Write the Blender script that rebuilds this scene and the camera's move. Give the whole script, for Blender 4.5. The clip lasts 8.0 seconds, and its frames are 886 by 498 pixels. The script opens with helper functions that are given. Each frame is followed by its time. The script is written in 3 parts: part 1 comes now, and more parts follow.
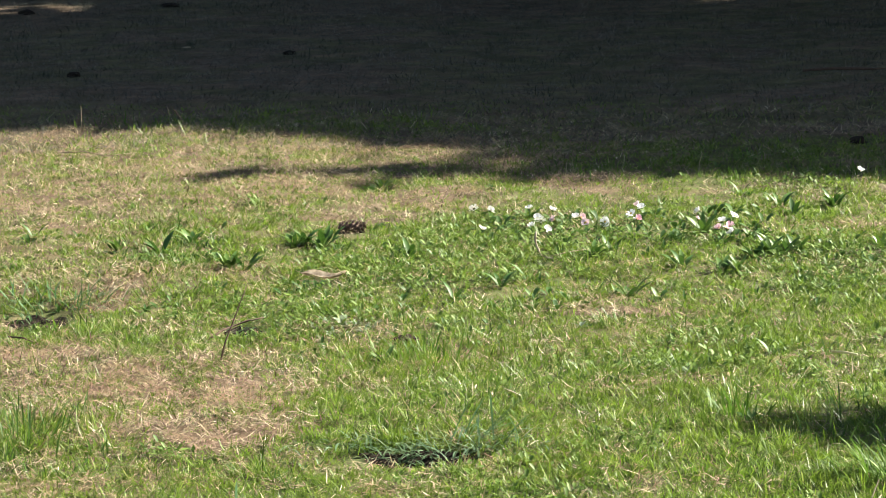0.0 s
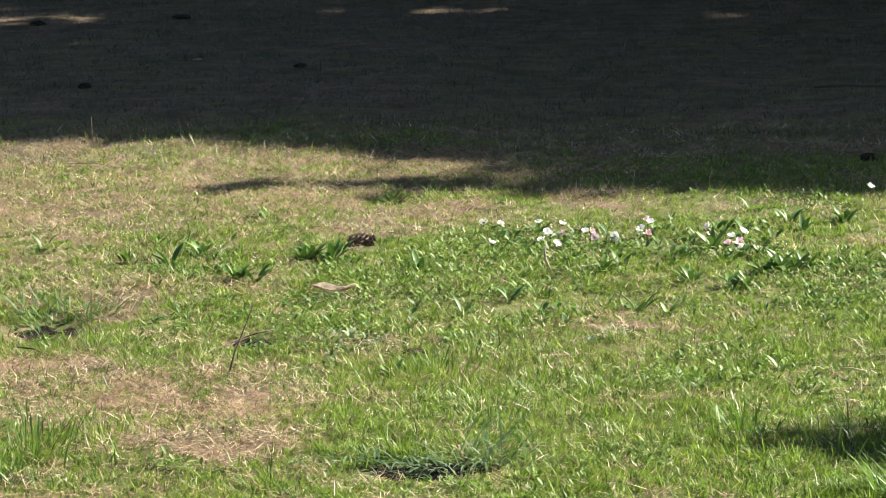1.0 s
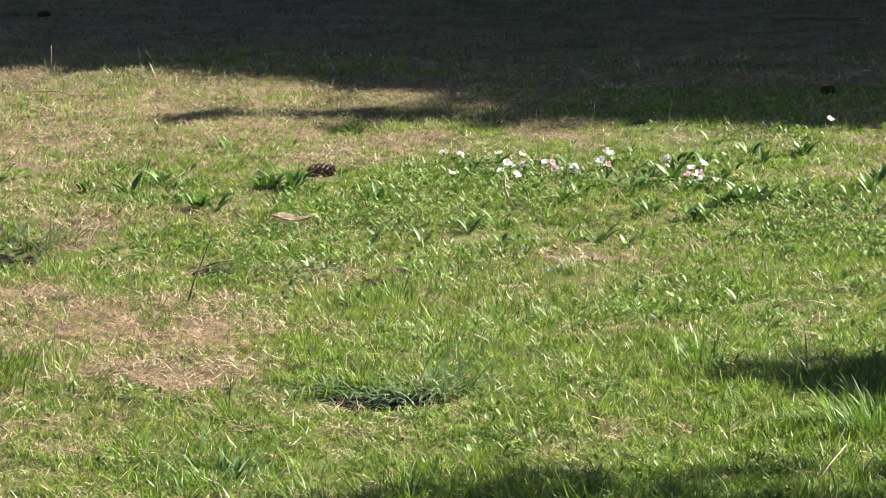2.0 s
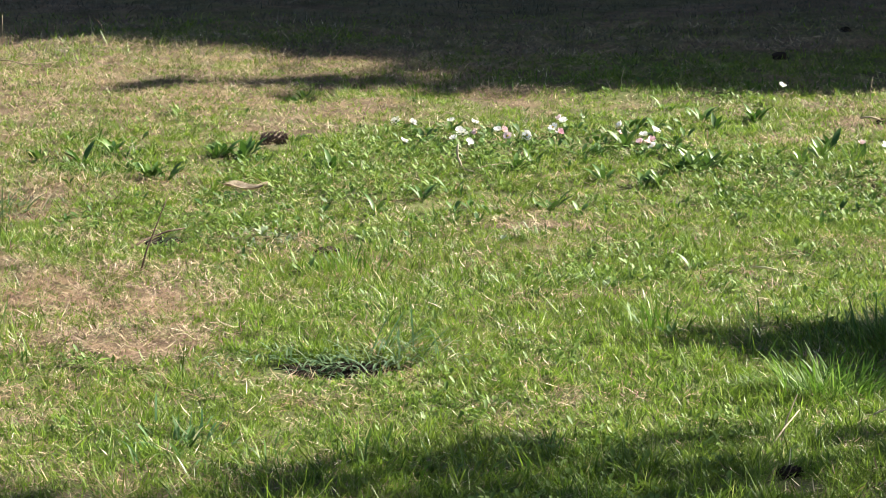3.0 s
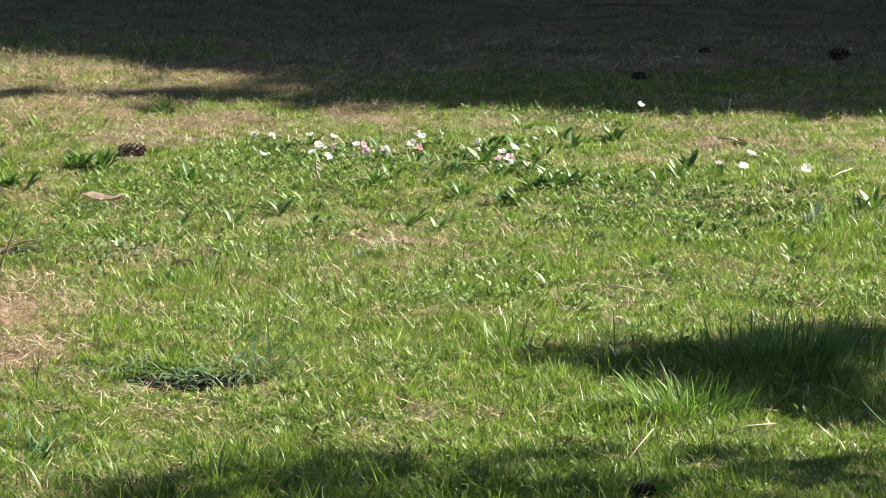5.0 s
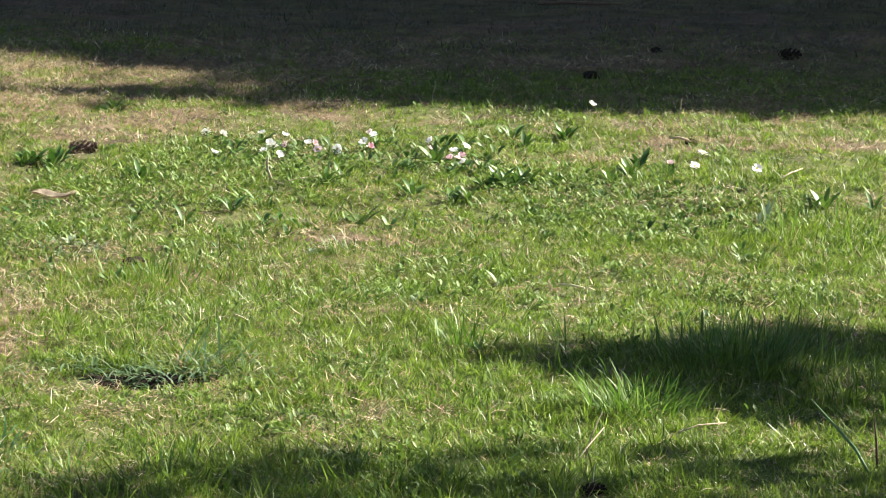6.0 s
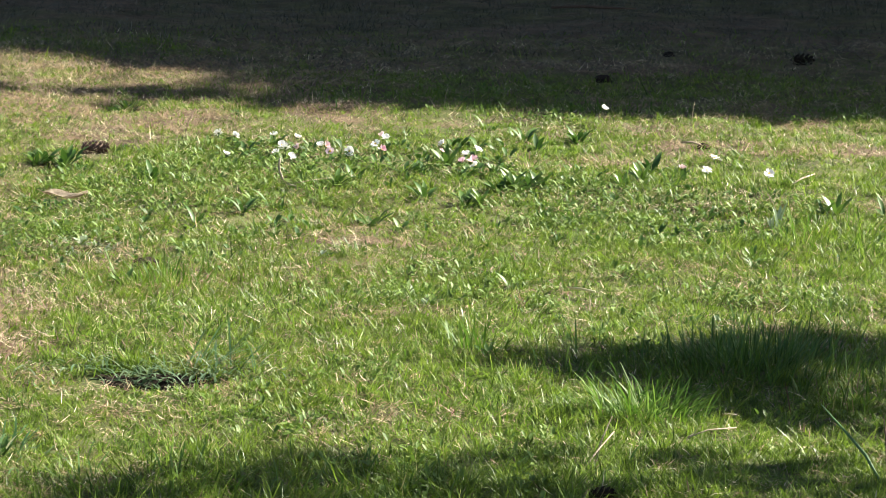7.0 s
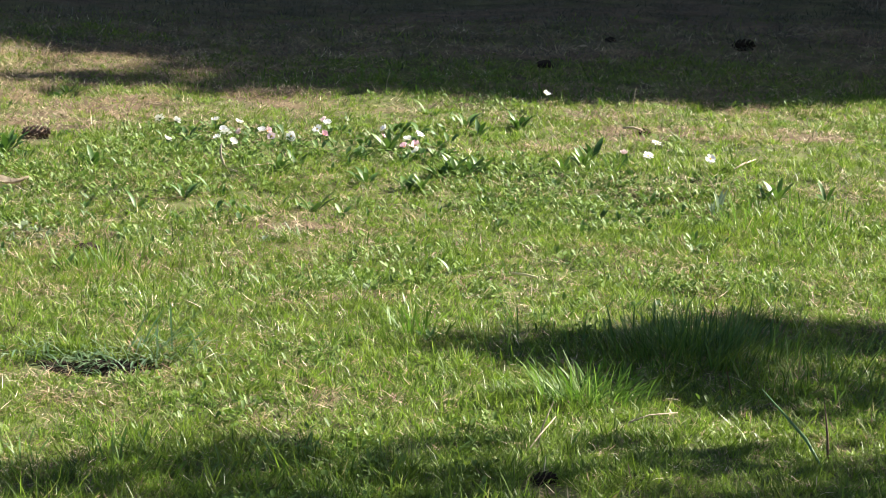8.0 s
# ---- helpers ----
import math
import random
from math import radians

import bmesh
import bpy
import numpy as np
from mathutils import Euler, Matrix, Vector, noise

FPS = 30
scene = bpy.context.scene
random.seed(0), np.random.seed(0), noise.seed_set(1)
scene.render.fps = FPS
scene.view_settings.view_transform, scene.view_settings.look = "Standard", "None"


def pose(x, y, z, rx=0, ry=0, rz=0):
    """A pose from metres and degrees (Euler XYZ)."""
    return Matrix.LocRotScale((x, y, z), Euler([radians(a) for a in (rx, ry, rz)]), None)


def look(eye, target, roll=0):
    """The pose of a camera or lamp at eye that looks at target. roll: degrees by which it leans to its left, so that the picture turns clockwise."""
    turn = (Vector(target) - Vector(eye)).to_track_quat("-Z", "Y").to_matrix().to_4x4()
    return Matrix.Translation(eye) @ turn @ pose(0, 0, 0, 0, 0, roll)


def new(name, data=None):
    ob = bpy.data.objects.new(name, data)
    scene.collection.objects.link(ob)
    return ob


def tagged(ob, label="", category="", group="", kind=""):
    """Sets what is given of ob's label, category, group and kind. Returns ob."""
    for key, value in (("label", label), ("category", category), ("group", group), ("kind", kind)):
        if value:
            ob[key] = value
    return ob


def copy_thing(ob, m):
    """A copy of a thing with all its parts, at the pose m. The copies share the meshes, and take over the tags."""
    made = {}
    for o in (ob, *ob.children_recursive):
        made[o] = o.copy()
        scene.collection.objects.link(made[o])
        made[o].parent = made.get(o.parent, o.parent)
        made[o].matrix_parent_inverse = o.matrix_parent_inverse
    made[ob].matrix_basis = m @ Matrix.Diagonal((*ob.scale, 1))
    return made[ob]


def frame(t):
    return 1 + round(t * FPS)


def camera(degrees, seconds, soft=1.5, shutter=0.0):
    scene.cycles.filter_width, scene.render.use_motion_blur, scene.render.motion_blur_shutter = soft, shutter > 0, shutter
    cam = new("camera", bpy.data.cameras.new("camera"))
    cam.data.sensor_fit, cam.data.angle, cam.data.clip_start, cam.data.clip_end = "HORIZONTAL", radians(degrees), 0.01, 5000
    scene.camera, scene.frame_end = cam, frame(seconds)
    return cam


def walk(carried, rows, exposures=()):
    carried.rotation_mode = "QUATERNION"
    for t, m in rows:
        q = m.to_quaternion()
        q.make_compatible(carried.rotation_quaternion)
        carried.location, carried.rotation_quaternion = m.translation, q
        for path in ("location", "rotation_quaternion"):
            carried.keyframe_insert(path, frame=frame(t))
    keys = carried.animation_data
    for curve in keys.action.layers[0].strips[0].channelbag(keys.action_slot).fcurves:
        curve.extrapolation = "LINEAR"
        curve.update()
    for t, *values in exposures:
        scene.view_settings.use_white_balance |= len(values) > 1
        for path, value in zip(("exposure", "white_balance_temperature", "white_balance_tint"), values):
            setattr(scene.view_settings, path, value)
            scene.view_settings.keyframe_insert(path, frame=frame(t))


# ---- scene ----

# ---- camera: it stands on one spot at eye height and pans by hand ----
cam = camera(15.0, 8.0, soft=0.8)
EYE = 1.5
ROWS = [  # seconds, yaw, pitch, roll
    (0.0, 2.4719, -9.6204, 1.4361), (0.5, 2.4039, -9.5502, 1.3129), (1.0, 2.7010, -9.3829, 1.0493),
    (1.5, 2.8090, -9.6444, 0.9362), (2.0, 2.0766, -10.5718, 0.6257), (2.2, 1.7491, -10.8142, 0.6802),
    (3.3, 1.0265, -11.1440, 0.5129), (3.5, 0.7662, -11.0996, 0.2986), (4.0, -0.1549, -10.9382, -0.2623),
    (4.5, -0.5831, -10.8716, -0.4444), (6.0, -1.7630, -10.8934, -0.8971), (6.5, -1.8688, -10.8422, -1.0885),
    (7.0, -1.4969, -10.8498, -1.2625), (7.5, -1.4453, -10.9274, -1.4021), (8.0, -2.4728, -11.0763, -1.4472),
]
walk(cam, [(t, pose(0, 0, EYE, 90 + p, r, w)) for t, w, p, r in ROWS])

# ---- sky and sun ----
SUN_AZ, SUN_EL = radians(66), radians(36)          # clockwise from straight ahead, above the horizon
TO_SUN = Vector((math.sin(SUN_AZ) * math.cos(SUN_EL), math.cos(SUN_AZ) * math.cos(SUN_EL), math.sin(SUN_EL)))
world = bpy.data.worlds.new("sky")
scene.world = world
world.use_nodes = True
sky = world.node_tree.nodes.new("ShaderNodeTexSky")
sky.sky_type, sky.sun_disc = "NISHITA", False
sky.sun_elevation, sky.sun_rotation = SUN_EL, SUN_AZ
world.node_tree.links.new(sky.outputs[0], world.node_tree.nodes["Background"].inputs[0])
world.node_tree.nodes["Background"].inputs[1].default_value = 0.039
sun = new("sun", bpy.data.lights.new("sun", "SUN"))
sun.data.energy, sun.data.angle, sun.data.color = 5.0, radians(0.53), (1.0, 0.94, 0.80)
sun.matrix_world = look(TO_SUN * 40, (0, 0, 0))
scene.view_settings.exposure = 2.22

RNG = np.random.default_rng(11)


# ---- materials ----
def node_mat(name):
    mat = bpy.data.materials.new(name)
    mat.use_nodes = True
    tree = mat.node_tree
    tree.nodes.clear()
    out = tree.nodes.new("ShaderNodeOutputMaterial")
    return mat, tree, out


def add(tree, kind, **inputs):
    node = tree.nodes.new(kind)
    for key, value in inputs.items():
        socket = node.inputs[key.replace("_", " ")]
        if isinstance(value, bpy.types.NodeSocket):
            tree.links.new(value, socket)
        else:
            socket.default_value = value
    return node


def ramp(tree, fac, stops):
    node = tree.nodes.new("ShaderNodeValToRGB")
    tree.links.new(fac, node.inputs[0])
    els = node.color_ramp.elements
    while len(els) < len(stops):
        els.new(0.5)
    for el, (at, colour) in zip(els, stops):
        el.position, el.color = at, (*colour, 1)
    return node.outputs[0]


def mixed(tree, fac, a, b, blend="MIX"):
    node = tree.nodes.new("ShaderNodeMix")
    node.data_type, node.blend_type = "RGBA", blend
    for socket, value in ((node.inputs[0], fac), (node.inputs[6], a), (node.inputs[7], b)):
        if isinstance(value, bpy.types.NodeSocket):
            tree.links.new(value, socket)
        else:
            socket.default_value = value if isinstance(value, float) else (*value, 1)
    return node.outputs[2]


def spots(tree, scale, detail=3.0, rough=0.6):
    place = tree.nodes.new("ShaderNodeNewGeometry").outputs["Position"]
    return add(tree, "ShaderNodeTexNoise", Vector=place, Scale=scale, Detail=detail, Roughness=rough).outputs["Fac"]


def leaf_mat(name, stops, other, through_light=0.3, gloss=0.4, spec=0.5, by_object=False, patch=2.5, pocket_shade=0.0):
    """Leaf tissue: colour by blade, tinted over patches of the lawn, part of the light passing through."""
    mat, tree, out = node_mat(name)
    if by_object:
        pick = tree.nodes.new("ShaderNodeObjectInfo").outputs["Random"]
    else:
        pick = tree.nodes.new("ShaderNodeNewGeometry").outputs["Random Per Island"]
    colour = ramp(tree, pick, stops)
    broad = ramp(tree, spots(tree, patch), [(0.38, (0, 0, 0)), (0.62, (1, 1, 1))])
    colour = mixed(tree, broad, colour, mixed(tree, 0.55, colour, other))
    fine = ramp(tree, spots(tree, 160.0), [(0.3, (0.8, 0.8, 0.8)), (0.7, (1.1, 1.1, 1.1))])
    colour = mixed(tree, 1.0, colour, fine, "MULTIPLY")
    tufts = ramp(tree, spots(tree, 38.0, 2.0), [(0.34, (0.44, 0.48, 0.44)), (0.5, (0.97, 0.97, 0.97)), (0.66, (1.3, 1.25, 1.2))])
    colour = mixed(tree, pocket_shade, colour, mixed(tree, 1.0, colour, tufts, "MULTIPLY"))
    top = add(tree, "ShaderNodeBsdfPrincipled", Base_Color=colour, Roughness=gloss)
    top.inputs["Specular IOR Level"].default_value = spec
    back = add(tree, "ShaderNodeBsdfTranslucent", Color=colour)
    mix = tree.nodes.new("ShaderNodeMixShader")
    mix.inputs[0].default_value = through_light
    tree.links.new(top.outputs[0], mix.inputs[1])
    tree.links.new(back.outputs[0], mix.inputs[2])
    tree.links.new(mix.outputs[0], out.inputs[0])
    return mat


def solid_mat(name, stops, scale, rough=0.8, bump=0.3, spec=0.3):
    """Opaque matter with stains and grain."""
    mat, tree, out = node_mat(name)
    colour = ramp(tree, spots(tree, scale, 6.0), stops)
    top = add(tree, "ShaderNodeBsdfPrincipled", Base_Color=colour, Roughness=rough)
    top.inputs["Specular IOR Level"].default_value = spec
    relief = add(tree, "ShaderNodeBump", Height=spots(tree, scale * 6, 4.0), Strength=bump, Distance=0.003)
    tree.links.new(relief.outputs[0], top.inputs["Normal"])
    tree.links.new(top.outputs[0], out.inputs[0])
    return mat


GRASS = leaf_mat("grass_blade", [(0.0, (0.045, 0.085, 0.011)), (0.35, (0.09, 0.16, 0.017)), (0.68, (0.145, 0.245, 0.023)), (0.92, (0.215, 0.33, 0.05)), (0.97, (0.30, 0.30, 0.12)), (1.0, (0.45, 0.40, 0.22))], (0.16, 0.225, 0.026), 0.47, 0.44, 0.34, patch=5.0, pocket_shade=0.9)
BLUE = leaf_mat("blue_green_blade", [(0.0, (0.05, 0.10, 0.045)), (0.55, (0.13, 0.21, 0.105)), (1.0, (0.32, 0.40, 0.25))], (0.14, 0.22, 0.12), 0.25, 0.4, 0.4)
DEEP = leaf_mat("deep_green_shade_blade", [(0.0, (0.035, 0.085, 0.012)), (0.6, (0.07, 0.15, 0.02)), (1.0, (0.13, 0.20, 0.05))], (0.08, 0.14, 0.03), 0.32, 0.45, 0.35)
COARSE = leaf_mat("coarse_grass_blade", [(0.0, (0.05, 0.12, 0.035)), (0.6, (0.10, 0.20, 0.06)), (1.0, (0.20, 0.27, 0.13))], (0.09, 0.17, 0.08), 0.3, 0.45, 0.35)
FRESH = leaf_mat("fresh_grass_blade", [(0.0, (0.035, 0.09, 0.010)), (0.6, (0.085, 0.17, 0.02)), (1.0, (0.17, 0.26, 0.05))], (0.09, 0.17, 0.022), 0.42, 0.5, 0.25)
SHADE_DULL = leaf_mat("worn_shade_grass_blade", [(0.0, (0.04, 0.039, 0.03)), (0.55, (0.105, 0.098, 0.078)), (0.85, (0.18, 0.16, 0.135)), (1.0, (0.29, 0.26, 0.22))], (0.045, 0.062, 0.034), 0.25, 0.6, 0.2, patch=2.2, pocket_shade=0.9)
STRAW = leaf_mat("dry_straw", [(0.0, (0.045, 0.028, 0.02)), (0.4, (0.18, 0.125, 0.072)), (0.78, (0.42, 0.335, 0.21)), (1.0, (0.80, 0.72, 0.52))], (0.26, 0.17, 0.095), 0.15, 0.6, 0.25, pocket_shade=0.7)
RUST = leaf_mat("russet_straw", [(0.0, (0.05, 0.028, 0.02)), (0.45, (0.19, 0.115, 0.082)), (0.8, (0.40, 0.285, 0.21)), (1.0, (0.72, 0.60, 0.48))], (0.28, 0.165, 0.12), 0.15, 0.6, 0.25, pocket_shade=0.7)
WEED = leaf_mat("weed_leaf", [(0.0, (0.022, 0.065, 0.010)), (0.6, (0.05, 0.115, 0.017)), (1.0, (0.10, 0.17, 0.04))], (0.062, 0.125, 0.025), 0.22, 0.5, 0.32, True)
BRIGHT_WEED = leaf_mat("plantain_leaf", [(0.0, (0.035, 0.085, 0.012)), (0.6, (0.075, 0.15, 0.02)), (1.0, (0.12, 0.20, 0.04))], (0.085, 0.15, 0.025), 0.3, 0.42, 0.45, True)
SILVER = leaf_mat("silvery_leaf", [(0.0, (0.20, 0.27, 0.17)), (1.0, (0.34, 0.40, 0.28))], (0.25, 0.32, 0.2), 0.2, 0.5, 0.4, True)
CLOVER = leaf_mat("small_leaf", [(0.0, (0.04, 0.085, 0.012)), (0.6, (0.10, 0.175, 0.025)), (1.0, (0.19, 0.26, 0.06))], (0.12, 0.19, 0.03), 0.3, 0.55, 0.3)
PALE = leaf_mat("pale_leaf", [(0.0, (0.45, 0.45, 0.24)), (1.0, (0.60, 0.58, 0.36))], (0.5, 0.45, 0.3), 0.3, 0.5, 0.4, True)
WHITE = leaf_mat("white_petal", [(0.0, (0.78, 0.76, 0.76)), (1.0, (0.84, 0.83, 0.82))], (0.8, 0.78, 0.78), 0.25, 0.6, 0.3, True)
PINK = leaf_mat("pink_petal", [(0.0, (0.64, 0.33, 0.42)), (0.5, (0.72, 0.48, 0.55)), (1.0, (0.78, 0.64, 0.68))], (0.68, 0.46, 0.53), 0.25, 0.6, 0.3, True)
YOLK = solid_mat("yellow_disc", [(0.3, (0.55, 0.36, 0.03)), (0.7, (0.75, 0.55, 0.06))], 900, 0.8)
SOIL_SHADE = solid_mat("dark_soil_shade", [(0.3, (0.010, 0.007, 0.005)), (0.7, (0.028, 0.02, 0.014))], 60, 0.95, 0.8, 0.1)
BARK = solid_mat("bark", [(0.3, (0.05, 0.036, 0.026)), (0.7, (0.14, 0.10, 0.075))], 30, 0.9, 0.9, 0.2)
CONE = solid_mat("pine_cone_scale", [(0.3, (0.055, 0.032, 0.026)), (0.6, (0.12, 0.075, 0.055)), (0.8, (0.26, 0.19, 0.15))], 120, 0.75, 0.6)
TWIG = solid_mat("pale_twig", [(0.3, (0.17, 0.13, 0.085)), (0.7, (0.40, 0.33, 0.23))], 150, 0.75, 0.5)
DARK_TWIG = solid_mat("dark_twig", [(0.3, (0.045, 0.028, 0.02)), (0.7, (0.12, 0.075, 0.05))], 150, 0.8, 0.5)
DEAD_LEAF = solid_mat("dead_leaf", [(0.3, (0.20, 0.155, 0.11)), (0.55, (0.36, 0.30, 0.225)), (0.8, (0.52, 0.46, 0.36))], 70, 0.6, 0.4)
CROWN = leaf_mat("tree_leaf", [(0.0, (0.03, 0.07, 0.015)), (1.0, (0.08, 0.13, 0.03))], (0.06, 0.10, 0.03), 0.15, 0.5, 0.4, patch=0.8)


def ground_mat():
    """Thatch, moss and earth under the blades."""
    mat, tree, out = node_mat("lawn_soil")
    base = ramp(tree, spots(tree, 190.0, 9.0, 0.85), [(0.32, (0.03, 0.02, 0.014)), (0.5, (0.105, 0.073, 0.05)), (0.66, (0.24, 0.18, 0.115))])
    moss = ramp(tree, spots(tree, 260.0, 9.0, 0.85), [(0.34, (0.03, 0.038, 0.012)), (0.7, (0.12, 0.14, 0.045))])
    worn = tree.nodes.new("ShaderNodeAttribute")
    worn.attribute_name = "worn"
    colour = mixed(tree, worn.outputs["Fac"], moss, base)
    mottle = ramp(tree, spots(tree, 6.0, 8.0, 0.75), [(0.36, (0.5, 0.52, 0.5)), (0.5, (0.9, 0.9, 0.9)), (0.64, (1.4, 1.35, 1.3))])
    colour = mixed(tree, 1.0, colour, mottle, "MULTIPLY")
    top = add(tree, "ShaderNodeBsdfPrincipled", Base_Color=colour, Roughness=0.95)
    top.inputs["Specular IOR Level"].default_value = 0.15
    relief = add(tree, "ShaderNodeBump", Height=spots(tree, 160.0, 9.0, 0.75), Strength=0.5, Distance=0.004)
    tree.links.new(relief.outputs[0], top.inputs["Normal"])
    tree.links.new(top.outputs[0], out.inputs[0])
    return mat


EARTH = ground_mat()


# ---- fields of the lawn: height, dryness, growth ----
def lattice(x, y, cell, seed):
    """Smooth value noise from 0 to 1."""
    u, v = np.asarray(x) / cell, np.asarray(y) / cell
    i, j = np.floor(u), np.floor(v)
    a, b = u - i, v - j
    a, b = a * a * (3 - 2 * a), b * b * (3 - 2 * b)

    def corner(p, q):
        s = np.sin(p * 127.1 + q * 311.7 + seed * 74.7) * 43758.5453
        return s - np.floor(s)

    return (corner(i, j) * (1 - a) + corner(i + 1, j) * a) * (1 - b) + (corner(i, j + 1) * (1 - a) + corner(i + 1, j + 1) * a) * b


BARE = [(-0.36, 6.40, 0.11, 0.07), (-1.38, 8.05, 0.09, 0.12), (-0.85, 7.76, 0.05, 0.05), (-0.66, 9.90, 0.05, 0.05)]  # pits cleared of grass, where the dark gaps go


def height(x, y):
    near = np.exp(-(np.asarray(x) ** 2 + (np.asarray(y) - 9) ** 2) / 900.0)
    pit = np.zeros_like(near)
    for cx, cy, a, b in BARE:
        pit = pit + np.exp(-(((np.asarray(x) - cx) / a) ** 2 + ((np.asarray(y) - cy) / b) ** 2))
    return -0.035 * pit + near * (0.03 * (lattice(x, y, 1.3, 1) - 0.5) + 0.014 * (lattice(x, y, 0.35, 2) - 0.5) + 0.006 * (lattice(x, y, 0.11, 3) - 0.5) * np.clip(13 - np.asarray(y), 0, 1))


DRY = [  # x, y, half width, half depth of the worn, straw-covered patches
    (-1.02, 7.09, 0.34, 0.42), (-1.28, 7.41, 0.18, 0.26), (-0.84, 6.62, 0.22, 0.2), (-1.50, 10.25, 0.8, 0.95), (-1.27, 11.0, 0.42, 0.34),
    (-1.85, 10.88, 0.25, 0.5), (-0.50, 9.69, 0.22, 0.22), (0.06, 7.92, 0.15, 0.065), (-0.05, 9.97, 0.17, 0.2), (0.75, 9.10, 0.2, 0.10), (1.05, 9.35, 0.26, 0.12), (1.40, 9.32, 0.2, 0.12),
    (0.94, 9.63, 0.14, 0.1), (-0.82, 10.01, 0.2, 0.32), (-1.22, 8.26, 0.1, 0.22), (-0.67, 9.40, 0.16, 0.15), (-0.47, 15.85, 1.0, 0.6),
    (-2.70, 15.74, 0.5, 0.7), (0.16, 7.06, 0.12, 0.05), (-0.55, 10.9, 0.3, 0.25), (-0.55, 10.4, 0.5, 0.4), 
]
DAISY_BED = [(0.08, 9.06, 0.44, 0.26), (-0.61, 7.8, 0.12, 0.14), (0.45, 5.49, 0.035, 0.05)]
OPEN_SPOTS = [(-0.15, 8.58, 0.06, 0.05), (-0.70, 8.37, 0.085, 0.07), (-0.68, 9.05, 0.06, 0.07), (0.45, 5.49, 0.06, 0.07), (-0.37, 6.36, 0.17, 0.09), (-0.85, 7.74, 0.12, 0.05), (-1.37, 7.98, 0.12, 0.09)]  # thin growth round small things
TALL = [  # the same for lush, longer grass
    (0.80, 6.72, 0.22, 0.22), (1.23, 8.05, 0.16, 0.2), (-1.18, 6.56, 0.09, 0.26), (-0.30, 5.60, 0.3, 0.2), (0.30, 5.45, 0.7, 0.25), (-0.39, 7.42, 0.16, 0.25),
]


def patches(x, y, table):
    total = np.zeros_like(x)
    for cx, cy, a, b in table:
        r = ((x - cx) / a) ** 2 + ((y - cy) / b) ** 2
        total = np.maximum(total, np.exp(-0.9 * r ** 1.5))
    return total


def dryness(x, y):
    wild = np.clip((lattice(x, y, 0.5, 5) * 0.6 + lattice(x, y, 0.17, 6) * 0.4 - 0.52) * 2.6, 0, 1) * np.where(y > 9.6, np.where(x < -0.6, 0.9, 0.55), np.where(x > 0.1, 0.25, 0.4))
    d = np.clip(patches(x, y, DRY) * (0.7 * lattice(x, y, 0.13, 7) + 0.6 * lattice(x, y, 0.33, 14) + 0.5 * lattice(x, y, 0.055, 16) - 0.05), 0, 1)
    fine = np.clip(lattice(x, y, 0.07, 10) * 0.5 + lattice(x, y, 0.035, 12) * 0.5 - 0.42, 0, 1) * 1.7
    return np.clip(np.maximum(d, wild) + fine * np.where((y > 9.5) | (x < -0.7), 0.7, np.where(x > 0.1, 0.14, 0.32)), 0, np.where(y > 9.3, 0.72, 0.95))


# ---- mesh helpers ----
def raw_mesh(name, verts, faces_size, loops, mat):
    me = bpy.data.meshes.new(name)
    me.vertices.add(len(verts))
    me.vertices.foreach_set("co", np.asarray(verts, np.float32).ravel())
    me.loops.add(len(loops))
    me.loops.foreach_set("vertex_index", np.asarray(loops, np.int32))
    sizes = np.asarray(faces_size, np.int32)
    me.polygons.add(len(sizes))
    me.polygons.foreach_set("loop_start", np.concatenate(([0], np.cumsum(sizes)[:-1])).astype(np.int32))
    me.update(calc_edges=True)
    me.validate()
    me.materials.append(mat)
    return me


def blades(name, root, azimuth, length, width, lean, curl, mat, segs=2, twist=0.5):
    """Many grass blades in one mesh: tapered strips that lean and curl."""
    n = len(azimuth)
    ca, sa = np.cos(azimuth), np.sin(azimuth)
    side = azimuth + np.pi / 2 + RNG.uniform(-twist, twist, n)
    sx, sy = np.cos(side), np.sin(side)
    p = np.array(root, float)
    rows = []
    for i in range(segs + 1):
        w = width * (0.75 if i == 0 else 1.0 if i < segs else 0.0) * 0.5
        if i < segs:
            rows.append(np.stack([p[:, 0] - sx * w, p[:, 1] - sy * w, p[:, 2]], 1))
            rows.append(np.stack([p[:, 0] + sx * w, p[:, 1] + sy * w, p[:, 2]], 1))
        else:
            rows.append(p.copy())
        th = lean + curl * (i + 0.5) / segs
        step = length / segs
        p = p + np.stack([np.sin(th) * ca * step, np.sin(th) * sa * step, np.cos(th) * step], 1)
    k = 2 * segs + 1
    verts = np.stack(rows, 1).reshape(-1, 3)
    base = (np.arange(n) * k)[:, None]
    pattern = []
    for i in range(segs - 1):
        pattern += [2 * i, 2 * i + 1, 2 * i + 3, 2 * i + 2]
    pattern += [2 * segs - 2, 2 * segs - 1, 2 * segs]
    loops = (base + np.array(pattern)[None]).ravel()
    sizes = np.tile([4] * (segs - 1) + [3], n)
    return raw_mesh(name, verts, sizes, loops, mat)


def part(name, data, parent, label=""):
    ob = new(name, data)
    ob.parent = parent
    return tagged(ob, label) if label else ob


def thing(name, x, y, z=None, turn=0.0, label="", category="", group="", data=None):
    ob = new(name, data)
    ob.matrix_basis = Matrix.Translation((x, y, float(height(x, y)) if z is None else z)) @ Matrix.Rotation(turn, 4, "Z")
    return tagged(ob, label, category, group)


